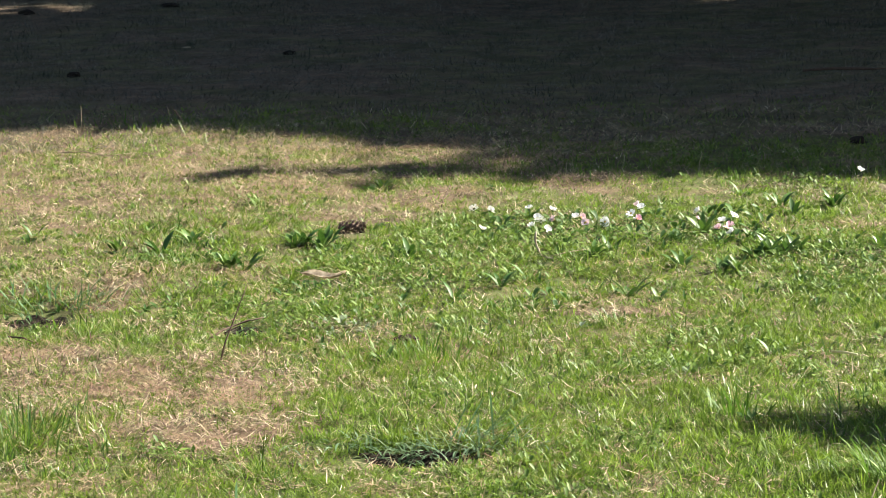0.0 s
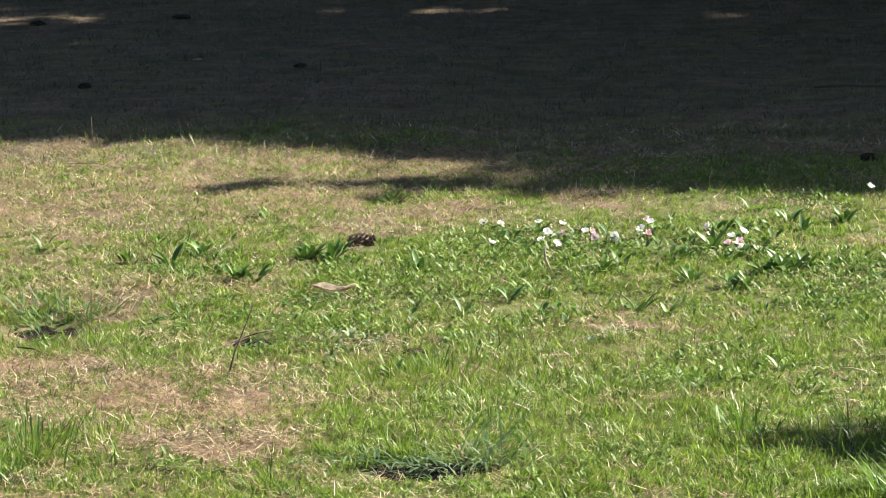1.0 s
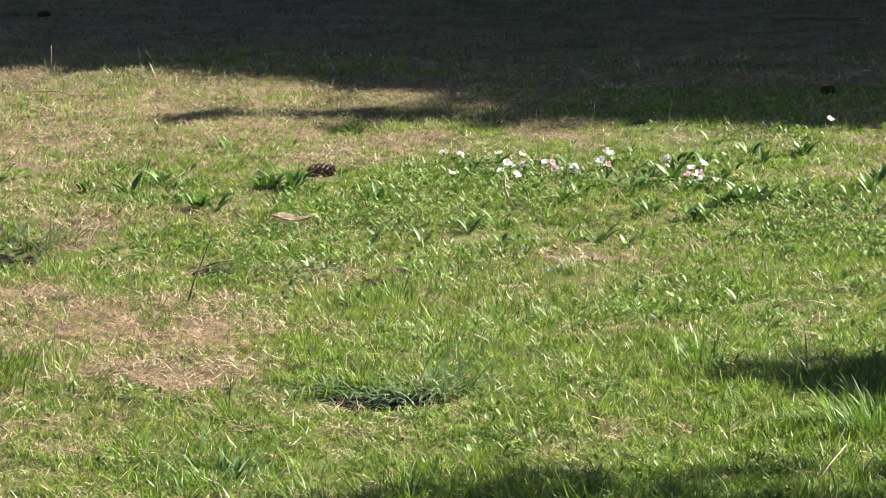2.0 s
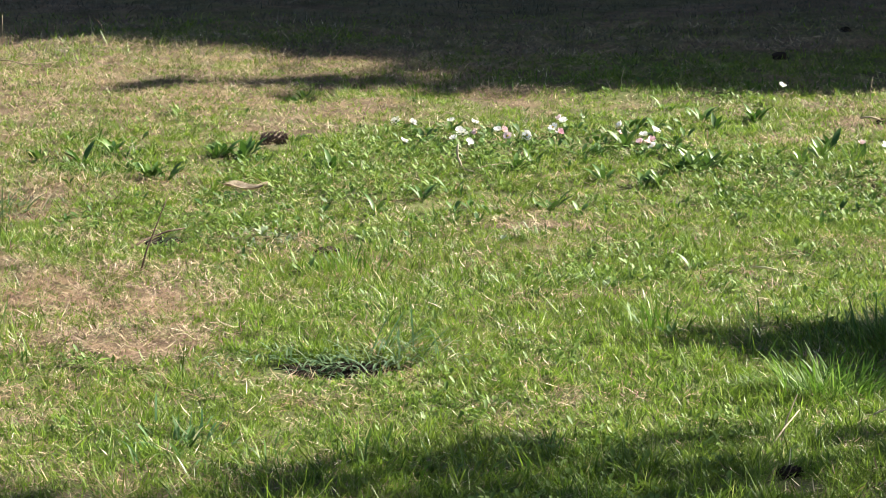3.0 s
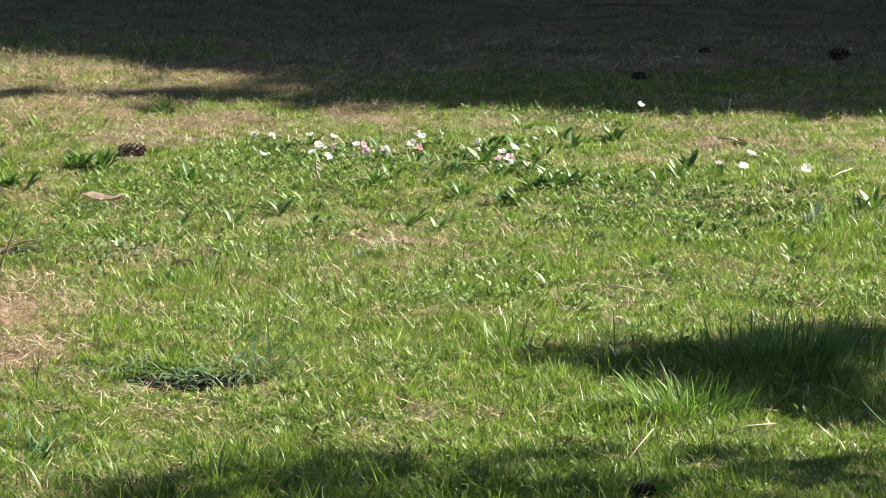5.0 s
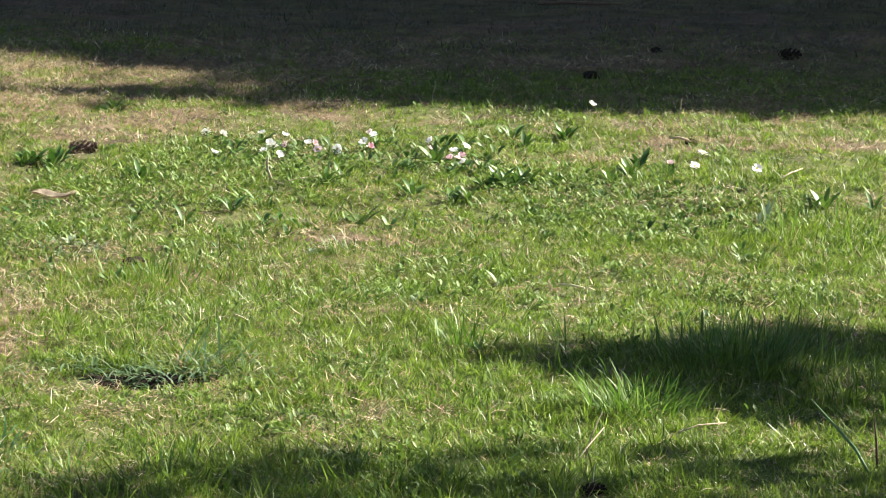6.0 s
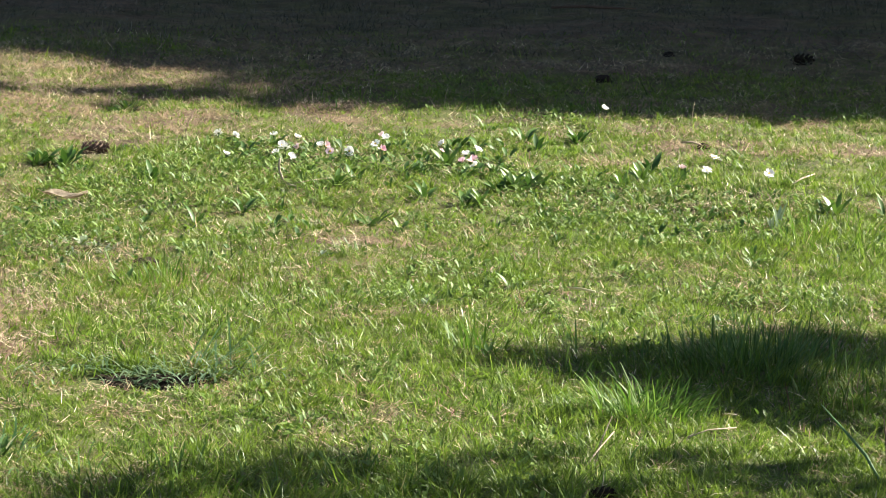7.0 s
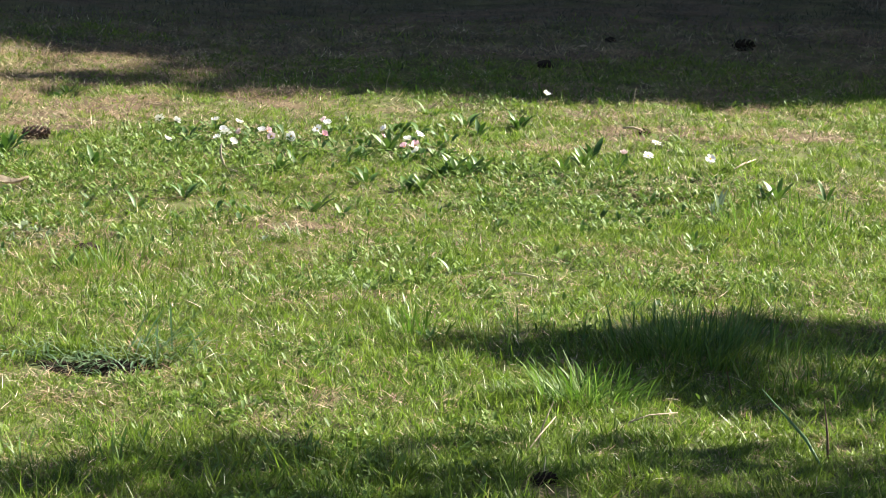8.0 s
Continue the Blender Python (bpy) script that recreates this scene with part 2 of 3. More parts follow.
def tube(name, points, radii, mat, sides=6):
    """A round twig or stem along points."""
    bm = bmesh.new()
    rings = []
    pts = [Vector(p) for p in points]
    for i, p in enumerate(pts):
        way = (pts[min(i + 1, len(pts) - 1)] - pts[max(i - 1, 0)]).normalized()
        u = way.orthogonal().normalized()
        v = way.cross(u)
        r = radii[i] if isinstance(radii, (list, tuple)) else radii
        rings.append([bm.verts.new(p + (u * math.cos(a) + v * math.sin(a)) * r) for a in (2 * math.pi * s / sides for s in range(sides))])
    for a, b in zip(rings, rings[1:]):
        for s in range(sides):
            bm.faces.new((a[s], a[(s + 1) % sides], b[(s + 1) % sides], b[s]))
    bm.faces.new(rings[0][::-1])
    bm.faces.new(rings[-1])
    me = bpy.data.meshes.new(name)
    bm.to_mesh(me)
    bm.free()
    for f in me.polygons:
        f.use_smooth = True
    me.materials.append(mat)
    return me


def leaf_mesh(name, length, width, mat, lean, curl, fold=0.25, round_end=False, segs=6):
    """One leaf from the origin along +x: stalk, blade with a folded midrib, bent by lean and curl."""
    bm = bmesh.new()
    rows, p = [], Vector((0, 0, 0))
    for i in range(segs + 1):
        s = i / segs
        if round_end:
            w = width * (0.12 if s < 0.3 else max(0.03, math.sin(math.pi * min(1, (s - 0.22) / 0.8)) ** 0.6))
        else:
            w = width * max(0.04, math.sin(math.pi * (0.06 + 0.93 * s)) ** 0.9)
        th = lean + curl * s
        up = Vector((-math.cos(th), 0, math.sin(th)))
        rows.append([bm.verts.new(p + Vector((0, -w / 2, 0)) + up * fold * w / 2), bm.verts.new(p), bm.verts.new(p + Vector((0, w / 2, 0)) + up * fold * w / 2)])
        p = p + Vector((math.sin(th), 0, math.cos(th))) * (length / segs)
    for a, b in zip(rows, rows[1:]):
        bm.faces.new((a[0], a[1], b[1], b[0]))
        bm.faces.new((a[1], a[2], b[2], b[1]))
    me = bpy.data.meshes.new(name)
    bm.to_mesh(me)
    bm.free()
    for f in me.polygons:
        f.use_smooth = True
    me.materials.append(mat)
    return me


def lump_mesh(name, size, mat, rough=0.25, seed=0, sub=2):
    """An uneven clod."""
    bm = bmesh.new()
    bmesh.ops.create_icosphere(bm, subdivisions=sub, radius=1)
    for v in bm.verts:
        n = noise.noise(v.co * 1.7 + Vector((seed * 3.1, 0, 0))) + 0.5 * noise.noise(v.co * 4.3 + Vector((0, seed, 0)))
        v.co = Vector((v.co.x * size[0], v.co.y * size[1], v.co.z * size[2])) * (1 + rough * n)
    me = bpy.data.meshes.new(name)
    bm.to_mesh(me)
    bm.free()
    me.materials.append(mat)
    return me


# ---- ground ----
def build_ground():
    def axis(a, b, step):
        far = [0.6, 1.5, 3, 6, 12, 25, 60, 150, 400, 900]
        return np.concatenate(([a - f for f in far[::-1]], np.arange(a, b + step / 2, step), [b + f for f in far]))

    xs, ys = axis(-4, 4, 0.05), axis(3.5, 18, 0.05)
    gx, gy = np.meshgrid(xs, ys)
    gz = height(gx, gy)
    nx, ny = len(xs), len(ys)
    idx = np.arange(nx * ny).reshape(ny, nx)
    loops = np.stack([idx[:-1, :-1], idx[:-1, 1:], idx[1:, 1:], idx[1:, :-1]], -1).reshape(-1)
    me = raw_mesh("ground", np.stack([gx, gy, gz], -1).reshape(-1, 3), np.full((nx - 1) * (ny - 1), 4), loops, EARTH)
    me.polygons.foreach_set("use_smooth", np.ones(len(me.polygons), bool))
    worn = me.attributes.new("worn", "FLOAT", "POINT")
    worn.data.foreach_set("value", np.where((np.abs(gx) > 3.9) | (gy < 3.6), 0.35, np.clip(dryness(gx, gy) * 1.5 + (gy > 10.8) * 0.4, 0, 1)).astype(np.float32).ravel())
    tagged(new("ground", me), "earth and dry thatch under a patchy lawn", "ground", kind="structure")


build_ground()


# ---- lawn ----
def scatter(n, y0, y1, wedge=0.19, extra=0.3):
    y = np.sqrt(RNG.uniform(y0 ** 2, y1 ** 2, n))
    return RNG.uniform(-1, 1, n) * (wedge * y + extra), y


def rooted(x, y, lift=0.0):
    return np.stack([x, y, height(x, y) - 0.002 + lift], 1)


def lawn(name, n, y0, y1, tall, wide, label, extra=0.06, wedge=0.185, mat=GRASS, segs=2, bend=(-0.2, 1.0), loose=0.012, lie=(0.0, 1.3)):
    """Grass in tufts of 22 blades that share a heading and a vigour."""
    cx, cy = scatter(n // 22, y0, y1, wedge, extra)
    luck = np.repeat(RNG.uniform(0, 1, len(cx)), 22)
    vigour = np.repeat(RNG.lognormal(0.0, 0.4, len(cx)), 22)
    heading = np.repeat(RNG.uniform(0, 2 * np.pi, len(cx)), 22)
    cx, cy = np.repeat(cx, 22), np.repeat(cy, 22)
    n = len(vigour)
    x, y = cx + RNG.normal(0, loose, n), cy + RNG.normal(0, loose, n)
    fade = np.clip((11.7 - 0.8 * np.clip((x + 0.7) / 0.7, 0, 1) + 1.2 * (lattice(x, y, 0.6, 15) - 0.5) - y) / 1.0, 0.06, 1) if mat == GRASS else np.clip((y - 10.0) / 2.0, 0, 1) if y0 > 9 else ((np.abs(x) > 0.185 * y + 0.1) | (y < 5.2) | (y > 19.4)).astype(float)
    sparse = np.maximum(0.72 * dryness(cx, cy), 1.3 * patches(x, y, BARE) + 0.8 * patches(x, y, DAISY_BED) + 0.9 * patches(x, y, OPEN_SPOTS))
    keep = (RNG.uniform(0, 1, n) < fade) & (0.4 * luck + 0.6 * RNG.uniform(0, 1, n) > sparse)
    x, y, vigour, heading = x[keep], y[keep], vigour[keep], heading[keep]
    m = len(x)
    grow = 0.45 + 1.3 * (lattice(x, y, 0.25, 8) * 0.4 + lattice(x, y, 0.085, 9) * 0.35 + lattice(x, y, 0.03, 13) * 0.35) ** 1.3 + 0.55 * patches(x, y, TALL)
    grow *= 1 - 0.35 * dryness(x, y)
    length = tall * grow * vigour * RNG.uniform(0.55, 1.3, m)
    me = blades(name, rooted(x, y), heading + RNG.normal(0, 1.1, m), length, wide * RNG.uniform(0.6, 1.35, m),
                RNG.uniform(*lie, m), RNG.uniform(*bend, m), mat, segs, 1.4)
    tagged(new(name, me), label, "grass", kind="stuff")


def straw(name, n, y0, y1, size, wide, label, extra=0.06, wedge=0.185, mat=STRAW, bundle=9, loose=0.012):
    """Dry blades lying in loose bundles."""
    cx, cy = scatter(n // bundle, y0, y1, wedge, extra)
    heading, luck = RNG.uniform(0, 2 * np.pi, len(cx)), RNG.uniform(0, 1, len(cx))
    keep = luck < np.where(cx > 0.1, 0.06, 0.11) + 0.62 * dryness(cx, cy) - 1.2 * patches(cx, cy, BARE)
    cx, cy, heading = np.repeat(cx[keep], bundle), np.repeat(cy[keep], bundle), np.repeat(heading[keep], bundle)
    m = len(cx)
    x, y = cx + RNG.normal(0, loose, m), cy + RNG.normal(0, loose, m)
    me = blades(name, rooted(x, y, RNG.uniform(0.002, 0.016, m)), heading + RNG.normal(0, 0.7, m), size * np.clip(RNG.lognormal(0.0, 0.45, m), 0.3, 2.2), wide * RNG.uniform(0.5, 1.4, m),
                RNG.normal(1.42, 0.2, m), RNG.normal(0.15, 0.38, m), mat, 1 if y0 > 7 else 2, twist=1.2)
    tagged(new(name, me), label, "dry grass", kind="stuff")


lawn("near_lawn_grass", 520000, 5.3, 8.0, 0.0195, 0.0021, "short curled green lawn grass", bend=(-0.3, 1.6), loose=0.013, lie=(0.3, 1.6))
lawn("lawn_grass", 690000, 8.0, 12.0, 0.0165, 0.0026, "short green lawn grass with worn gaps", lie=(0.35, 1.6))
lawn("shaded_lawn_grass", 190000, 10.0, 19.0, 0.021, 0.0042, "short lawn grass toned dull for tree shade", 0.1, mat=SHADE_DULL, segs=1, bend=(0.2, 1.2), loose=0.03)
lawn("outer_lawn_grass", 15000, 3.0, 24.0, 0.035, 0.008, "thin lawn grass round the clearing", 6.0, 0.3, mat=SHADE_DULL)
straw("dry_straw", 240000, 5.3, 8.6, 0.022, 0.0018, "pale dry grass clippings lying on the lawn")
straw("russet_straw", 62000, 6.1, 7.9, 0.024, 0.0018, "russet dry grass matted on worn patches", 0.05, mat=RUST)
straw("far_straw", 330000, 8.4, 11.7, 0.027, 0.0026, "pale dry grass matted on the worn lawn")
straw("shaded_straw", 560000, 10.8, 19.0, 0.026, 0.0036, "dry grass lying in the shade, toned dull for it", 0.1, mat=SHADE_DULL, bundle=16, loose=0.028)


# ---- unseen trees added beside the lawn to cast its shade ----
SLOPE = (TO_SUN.x / TO_SUN.z, TO_SUN.y / TO_SUN.z)


def far_shade(x, y):
    """Wanted shade on a spot of the far lawn, 0 to 1; sets how closely the crowns are leaved."""
    edge = np.interp(x, [-6, -2.1, -1.28, -1.0, -0.7, -0.45, -0.25, -0.12, 0.1, 0.35, 0.6, 0.9, 1.3, 1.7, 4], [11.75, 11.39, 11.26, 11.1, 10.93, 10.8, 10.7, 10.2, 10.12, 10.04, 9.92, 9.82, 9.84, 10.0, 10.3])
    edge = edge + 0.14 * (lattice(x, y, 0.35, 21) - 0.5)
    full = np.clip((y - edge) / 0.12, 0, 1)
    finger = np.clip((10.43 - y) / 0.12, 0, 1) * np.clip((y - 9.93) / 0.14, 0, 1) * np.clip((x + 1.25) / 0.75, 0, 1) * np.clip((0.1 - x) / 0.2, 0, 1)
    finger = finger * (0.7 + 0.6 * lattice(x, y, 0.3, 24))
    full = np.maximum(full, 0.11 * np.clip((x + 1.0) / 0.6, 0, 1) * np.clip((y - 10.4) / 0.1, 0, 1))
    hole = np.clip(1 - (((x + 0.55) / 0.75) ** 2 + ((y - 15.9) / 0.45) ** 2), 0, 1) + np.clip(1 - (((x + 2.75) / 0.42) ** 2 + ((y - 15.7) / 0.4) ** 2), 0, 1) + np.clip(1 - (((x - 1.0) / 1.1) ** 2 + ((y - 15.75) / 0.33) ** 2), 0, 1)
    full = full * (1 - (0.25 + 0.35 * lattice(x, y, 0.8, 26)) * np.clip((y - 14.2) / 1.2, 0, 1))
    return np.clip(np.maximum(full, 0.21 * finger) * np.where(hole > np.maximum(0.02, 0.5 - 0.65 * lattice(x, y, 0.28, 25)), 0.25, 1.0), 0, 1)


def near_shade(x, y):
    bottom_edge = np.interp(x, [-3, -0.6, -0.41, -0.2, 0.0, 0.2, 0.41, 0.51, 0.67, 1.0, 3], [5.55, 5.64, 5.76, 5.87, 5.88, 5.92, 5.93, 5.90, 5.93, 5.95, 6.0])
    full = np.clip((bottom_edge - y) / 0.2, 0, 1) * (0.34 + 0.2 * lattice(x, y, 0.3, 22)) * np.interp(x, [-0.7, 0.0, 0.4, 0.75, 1.1], [0.6, 0.8, 0.8, 1.1, 1.2])
    top = np.interp(x, [0.24, 0.33, 0.46, 0.65, 0.83, 1.0, 1.2, 2.5], [6.62, 6.70, 6.75, 6.83, 6.95, 6.96, 6.93, 6.95])
    low = np.interp(x, [0.24, 0.4, 0.5, 0.6, 0.71, 0.86, 1.04, 2.5], [6.57, 6.46, 6.41, 6.32, 6.13, 6.0, 5.96, 5.95])
    right = np.clip((top - y) / 0.06, 0, 1) * np.clip((y - low) / 0.08, 0, 1) * np.clip((x - 0.22) / 0.3, 0, 1) ** 0.8
    right = right * np.where((x > 0.93) & (y < 6.62), 0.28, 1.0)
    return np.clip(np.maximum(full, right), 0, 1)


WOOD = np.random.default_rng(5)


def crown_tree(stems, shade, box, n, low, high, leaf, label):
    """Unseen trees that share one canopy, its leaves set to cast the wanted shade: each has its trunk, limbs and the
    leaves nearest to it.
    """
    x, y = WOOD.uniform(box[0], box[1], n), WOOD.uniform(box[2], box[3], n)
    keep = WOOD.uniform(0, 1, n) < shade(x, y)
    x, y = x[keep], y[keep]
    m = len(x)
    h = WOOD.uniform(low, high, m) + 0.9 * (lattice(x, y, 0.9, 23) - 0.5)
    at = np.stack([x + h * SLOPE[0], y + h * SLOPE[1], h], 1)
    own = np.argmin([np.hypot(at[:, 0] - sx, at[:, 1] - sy) for sx, sy in stems], 0)
    for k, (sx, sy) in enumerate(stems):
        tree = thing("tree", sx, sy, 0.0, 0.0, label, "tree", "trees beside the lawn")
        local = at[own == k] - np.array([sx, sy, 0])
        c = len(local)
        if c == 0:
            continue
        u = WOOD.normal(0, 1, (c, 3))
        u /= np.linalg.norm(u, axis=1)[:, None]
        v = np.cross(u, WOOD.normal(0, 1, (c, 3)))
        v /= np.linalg.norm(v, axis=1)[:, None]
        s = leaf * WOOD.uniform(0.7, 1.4, (c, 1))
        quad = np.stack([local - u * s, local - v * s * 0.45, local + u * s, local + v * s * 0.45], 1).reshape(-1, 3)
        part("crown", raw_mesh("crown", quad, np.full(c, 4), np.arange(4 * c), CROWN), tree)
        mid = local.mean(0)
        fork = Vector((mid[0] * 0.15, mid[1] * 0.15, low * 0.7))
        part("trunk", tube("trunk", [(0, 0, -0.1), (0.02, 0.03, 0.15), fork * 0.5, fork, (mid[0] * 0.5, mid[1] * 0.5, mid[2] * 0.9)], [0.26, 0.19, 0.16, 0.13, 0.05], BARK, 12), tree)
        for q in WOOD.choice(c, 9):
            end = Vector(local[q])
            part("limb", tube("limb", [fork * 0.95, fork.lerp(end, 0.4) + Vector((0, 0, 0.15)), end], [0.07, 0.045, 0.012], BARK, 7), tree)


crown_tree([(5.2, 13.2), (6.6, 16.4), (4.2, 18.6), (8.6, 14.6)], far_shade, (-5.0, 4.5, 9.8, 19.5), 60000, 3.6, 6.2, 0.14, "unseen broad leafy tree added to shade the far lawn")
crown_tree([(4.6, 6.6)], near_shade, (-2.0, 2.4, 3.6, 7.1), 14000, 2.6, 4.2, 0.07, "unseen small leafy tree added to shade the near lawn")


def sky_blocking_tree():
    """A tall unseen tree, added round the lawn to block skylight: trunk, limbs and a lobed crown of leaf clumps."""
    tree = thing("tree", 0, 0, 0.0, 0.0, "unseen tall leafy tree added to block skylight", "tree", "trees round the lawn")
    lobes = WOOD.normal(0, 1, (26, 3)) * np.array([1.5, 1.5, 1.6]) + np.array([0, 0, 5.2])
    lobes[:, 2] = np.clip(lobes[:, 2], 1.6, 8.2)
    c = 3600
    at = lobes[WOOD.integers(0, 26, c)] + WOOD.normal(0, 0.55, (c, 3))
    at[:, 2] = np.maximum(at[:, 2], 0.9)
    u = WOOD.normal(0, 1, (c, 3))
    u /= np.linalg.norm(u, axis=1)[:, None]
    v = np.cross(u, WOOD.normal(0, 1, (c, 3)))
    v /= np.linalg.norm(v, axis=1)[:, None]
    s = 0.27 * WOOD.uniform(0.6, 1.4, (c, 1))
    quad = np.stack([at - u * s, at - v * s * 0.5, at + u * s, at + v * s * 0.5], 1).reshape(-1, 3)
    part("crown", raw_mesh("crown", quad, np.full(c, 4), np.arange(4 * c), CROWN), tree)
    part("trunk", tube("trunk", [(0, 0, -0.1), (0, 0.02, 0.2), (0.05, 0, 2.0), (0, 0.1, 4.5), (0, 0, 7.5)], [0.36, 0.25, 0.2, 0.14, 0.04], BARK, 12), tree)
    for k in range(0, 26, 3):
        end = Vector(lobes[k])
        part("limb", tube("limb", [(0, 0.05, 1.8 + 0.08 * k), Vector((0, 0, 2.2 + 0.08 * k)).lerp(end, 0.5), end], [0.09, 0.06, 0.015], BARK, 7), tree)
    return tree


def plant_sky_blocking_trees():
    first = sky_blocking_tree()
    spots_xy = [(-12.0, 25.0), (-8.2, 23.5), (-4.3, 24.6), (-0.6, 23.4), (3.1, 25.2), (7.0, 23.8), (11.2, 24.4), (15.0, 24.5), (13.0, 23.0), (22.0, 14.0),
                (-6.4, 28.5), (1.2, 28.8), (9.0, 28.2), (-15.5, 21.0), (-17.0, 16.0), (17.5, 25.0)]
    for i, (x, y) in enumerate(spots_xy):
        m = Matrix.Translation((x, y, 0)) @ Matrix.Rotation(1.9 * i, 4, "Z")
        if i == 0:
            first.matrix_basis = m
        else:
            copy_thing(first, m @ Matrix.Scale(0.85 + 0.35 * ((i * 7) % 5) / 4, 4))


plant_sky_blocking_trees()


# ---- small broad leaves between the blades ----
def ground_cover(name, n, y0, y1, size, label, need=0.73):
    """Clover and seedling leaves: tilted, folded six-sided leaflets in loose clusters."""
    cx, cy = scatter(n // 5, y0, y1, 0.185, 0.06)
    lush = lattice(cx, cy, 0.28, 31) * 0.6 + lattice(cx, cy, 0.09, 32) * 0.55 + 0.3 * patches(cx, cy, LEAFY) - 0.5 * dryness(cx, cy)
    keep = lush - 0.6 * patches(cx, cy, OPEN_SPOTS) > need
    cx, cy = np.repeat(cx[keep], 5), np.repeat(cy[keep], 5)
    m = len(cx)
    x, y = cx + RNG.normal(0, 0.012, m), cy + RNG.normal(0, 0.012, m)
    r = size * np.clip(RNG.lognormal(0.0, 0.4, m), 0.4, 1.9)
    az, tip = RNG.uniform(0, 2 * np.pi, m), RNG.uniform(-0.1, 0.95, m)
    u = np.stack([np.cos(az) * np.cos(tip), np.sin(az) * np.cos(tip), np.sin(tip)], 1)
    v = np.stack([-np.sin(az), np.cos(az), RNG.uniform(-0.4, 0.4, m)], 1)
    w = np.cross(u, v) * 0.35
    c = rooted(x, y, RNG.uniform(0.006, 0.026, m))
    ring = [(0, 0), (0.8, 0.36), (1.7, 0.5), (2.5, 0.0), (1.7, -0.5), (0.8, -0.36)]
    verts = np.stack([c + (u * a + v * b + w * abs(b)) * r[:, None] for a, b in ring], 1).reshape(-1, 3)
    loops = ((np.arange(m) * 6)[:, None] + np.array([0, 1, 2, 3, 0, 3, 4, 5])[None]).ravel()
    me = raw_mesh(name, verts, np.full(2 * m, 4), loops, CLOVER)
    tagged(new(name, me), label, "ground cover", kind="stuff")


LEAFY = [(0.1, 9.0, 0.45, 0.3), (-0.6, 7.8, 0.25, 0.3), (-0.3, 8.6, 0.6, 0.4), (0.8, 8.4, 0.4, 0.3), (-0.4, 7.7, 0.4, 0.35), (0.2, 7.3, 0.2, 0.2)]
ground_cover("ground_cover", 110000, 5.3, 10.4, 0.0048, "small broad clover and weed leaves among the grass")


# ---- rosettes of broad-leaved weeds ----
def rosette(name, count, size, wide, lean, curl, round_end, label, group, mat=WEED):
    ob = thing(name, 0, 0, 0, 0, label, "weed", group)
    kinds = [leaf_mesh("leaf", size * s, wide * w, mat, lean * l, curl * c, 0.3, round_end) for s, w, l, c in ((1, 1, 1, 1), (0.8, 1.15, 1.5, 0.8), (1.15, 0.9, 0.6, 1.3), (0.65, 0.85, 1.9, 0.5))]
    for i in range(count):
        leaf = part("leaf", kinds[RNG.integers(4)], ob)
        leaf.matrix_basis = Matrix.Rotation(2.4 * i + RNG.uniform(-0.5, 0.5), 4, "Z") @ Matrix.Translation((0.004, 0, -0.003)) @ Matrix.Scale(RNG.uniform(0.75, 1.15), 4)
    return ob


UPRIGHT = [
    rosette("plantain", 7, 0.042, 0.0095, 0.6, 0.7, False, "narrow-leaved green plantain growing in the lawn", "plantains in the lawn"),
    rosette("plantain", 9, 0.038, 0.0095, 0.7, 0.8, False, "narrow-leaved green plantain growing in the lawn", "plantains in the lawn"),
    rosette("plantain", 6, 0.047, 0.0105, 0.5, 0.6, False, "narrow-leaved green plantain growing in the lawn", "plantains in the lawn"),
]
SPOON = [
    rosette("daisy_rosette", 9, 0.042, 0.0165, 0.95, 0.4, True, "low rosette of spoon-shaped daisy leaves in the grass", "daisy rosettes in the lawn"),
    rosette("daisy_rosette", 7, 0.046, 0.018, 0.8, 0.6, True, "low rosette of spoon-shaped daisy leaves in the grass", "daisy rosettes in the lawn"),
]
PLANTAIN_SPOTS = [
    (-1.3, 8.81), (-0.84, 8.96), (-0.77, 8.91), (-0.73, 8.95), (-0.96, 8.57), (-0.92, 8.57), (-0.64, 9.89), (-0.66, 9.87), (0.46, 8.62), (0.51, 8.66),
    (0.31, 8.42), (0.03, 8.77), (-0.18, 8.36), (0.67, 9.45), (0.54, 9.31), (0.41, 9.68), (-0.25, 8.29), (-0.5, 8.72), (-0.36, 8.14), (0.19, 7.16),
    (0.07, 8.15), (0.66, 9.5), (0.51, 9.43), (0.47, 8.68), (0.44, 8.65), (0.21, 8.52), (0.83, 8.94), (0.9, 8.76), (0.96, 7.69), (0.71, 7.87),
    (1.22, 8.38), (0.3, 6.63), (-1.17, 8.8), (-1.55, 9.05), (-1.1, 8.93), (-0.49, 7.38), (0.38, 7.4), (-0.02, 8.69), (0.40, 8.60), (0.87, 8.7), (-0.80, 8.93), (-0.745, 8.9), (0.49, 8.64), (0.92, 8.31), (1.03, 7.78), (1.38, 8.4), (-0.65, 9.92),
]


def plant_out(kinds, spots_xy, chosen=0, big=(1.35, 1.8), small=(0.45, 0.8)):
    for i, (x, y) in enumerate(spots_xy):
        src = kinds[i % len(kinds)]
        m = Matrix.Translation((x, y, float(height(x, y)))) @ Matrix.Rotation(RNG.uniform(0, 6.28), 4, "Z") @ Matrix.Rotation(RNG.uniform(-0.15, 0.15), 4, "X")
        if i < len(kinds):
            src.matrix_basis = m
        else:
            copy_thing(src, m @ Matrix.Scale(RNG.uniform(*(big if i < chosen else small)) * (0.68 if y < 7.95 else 1.0), 4))


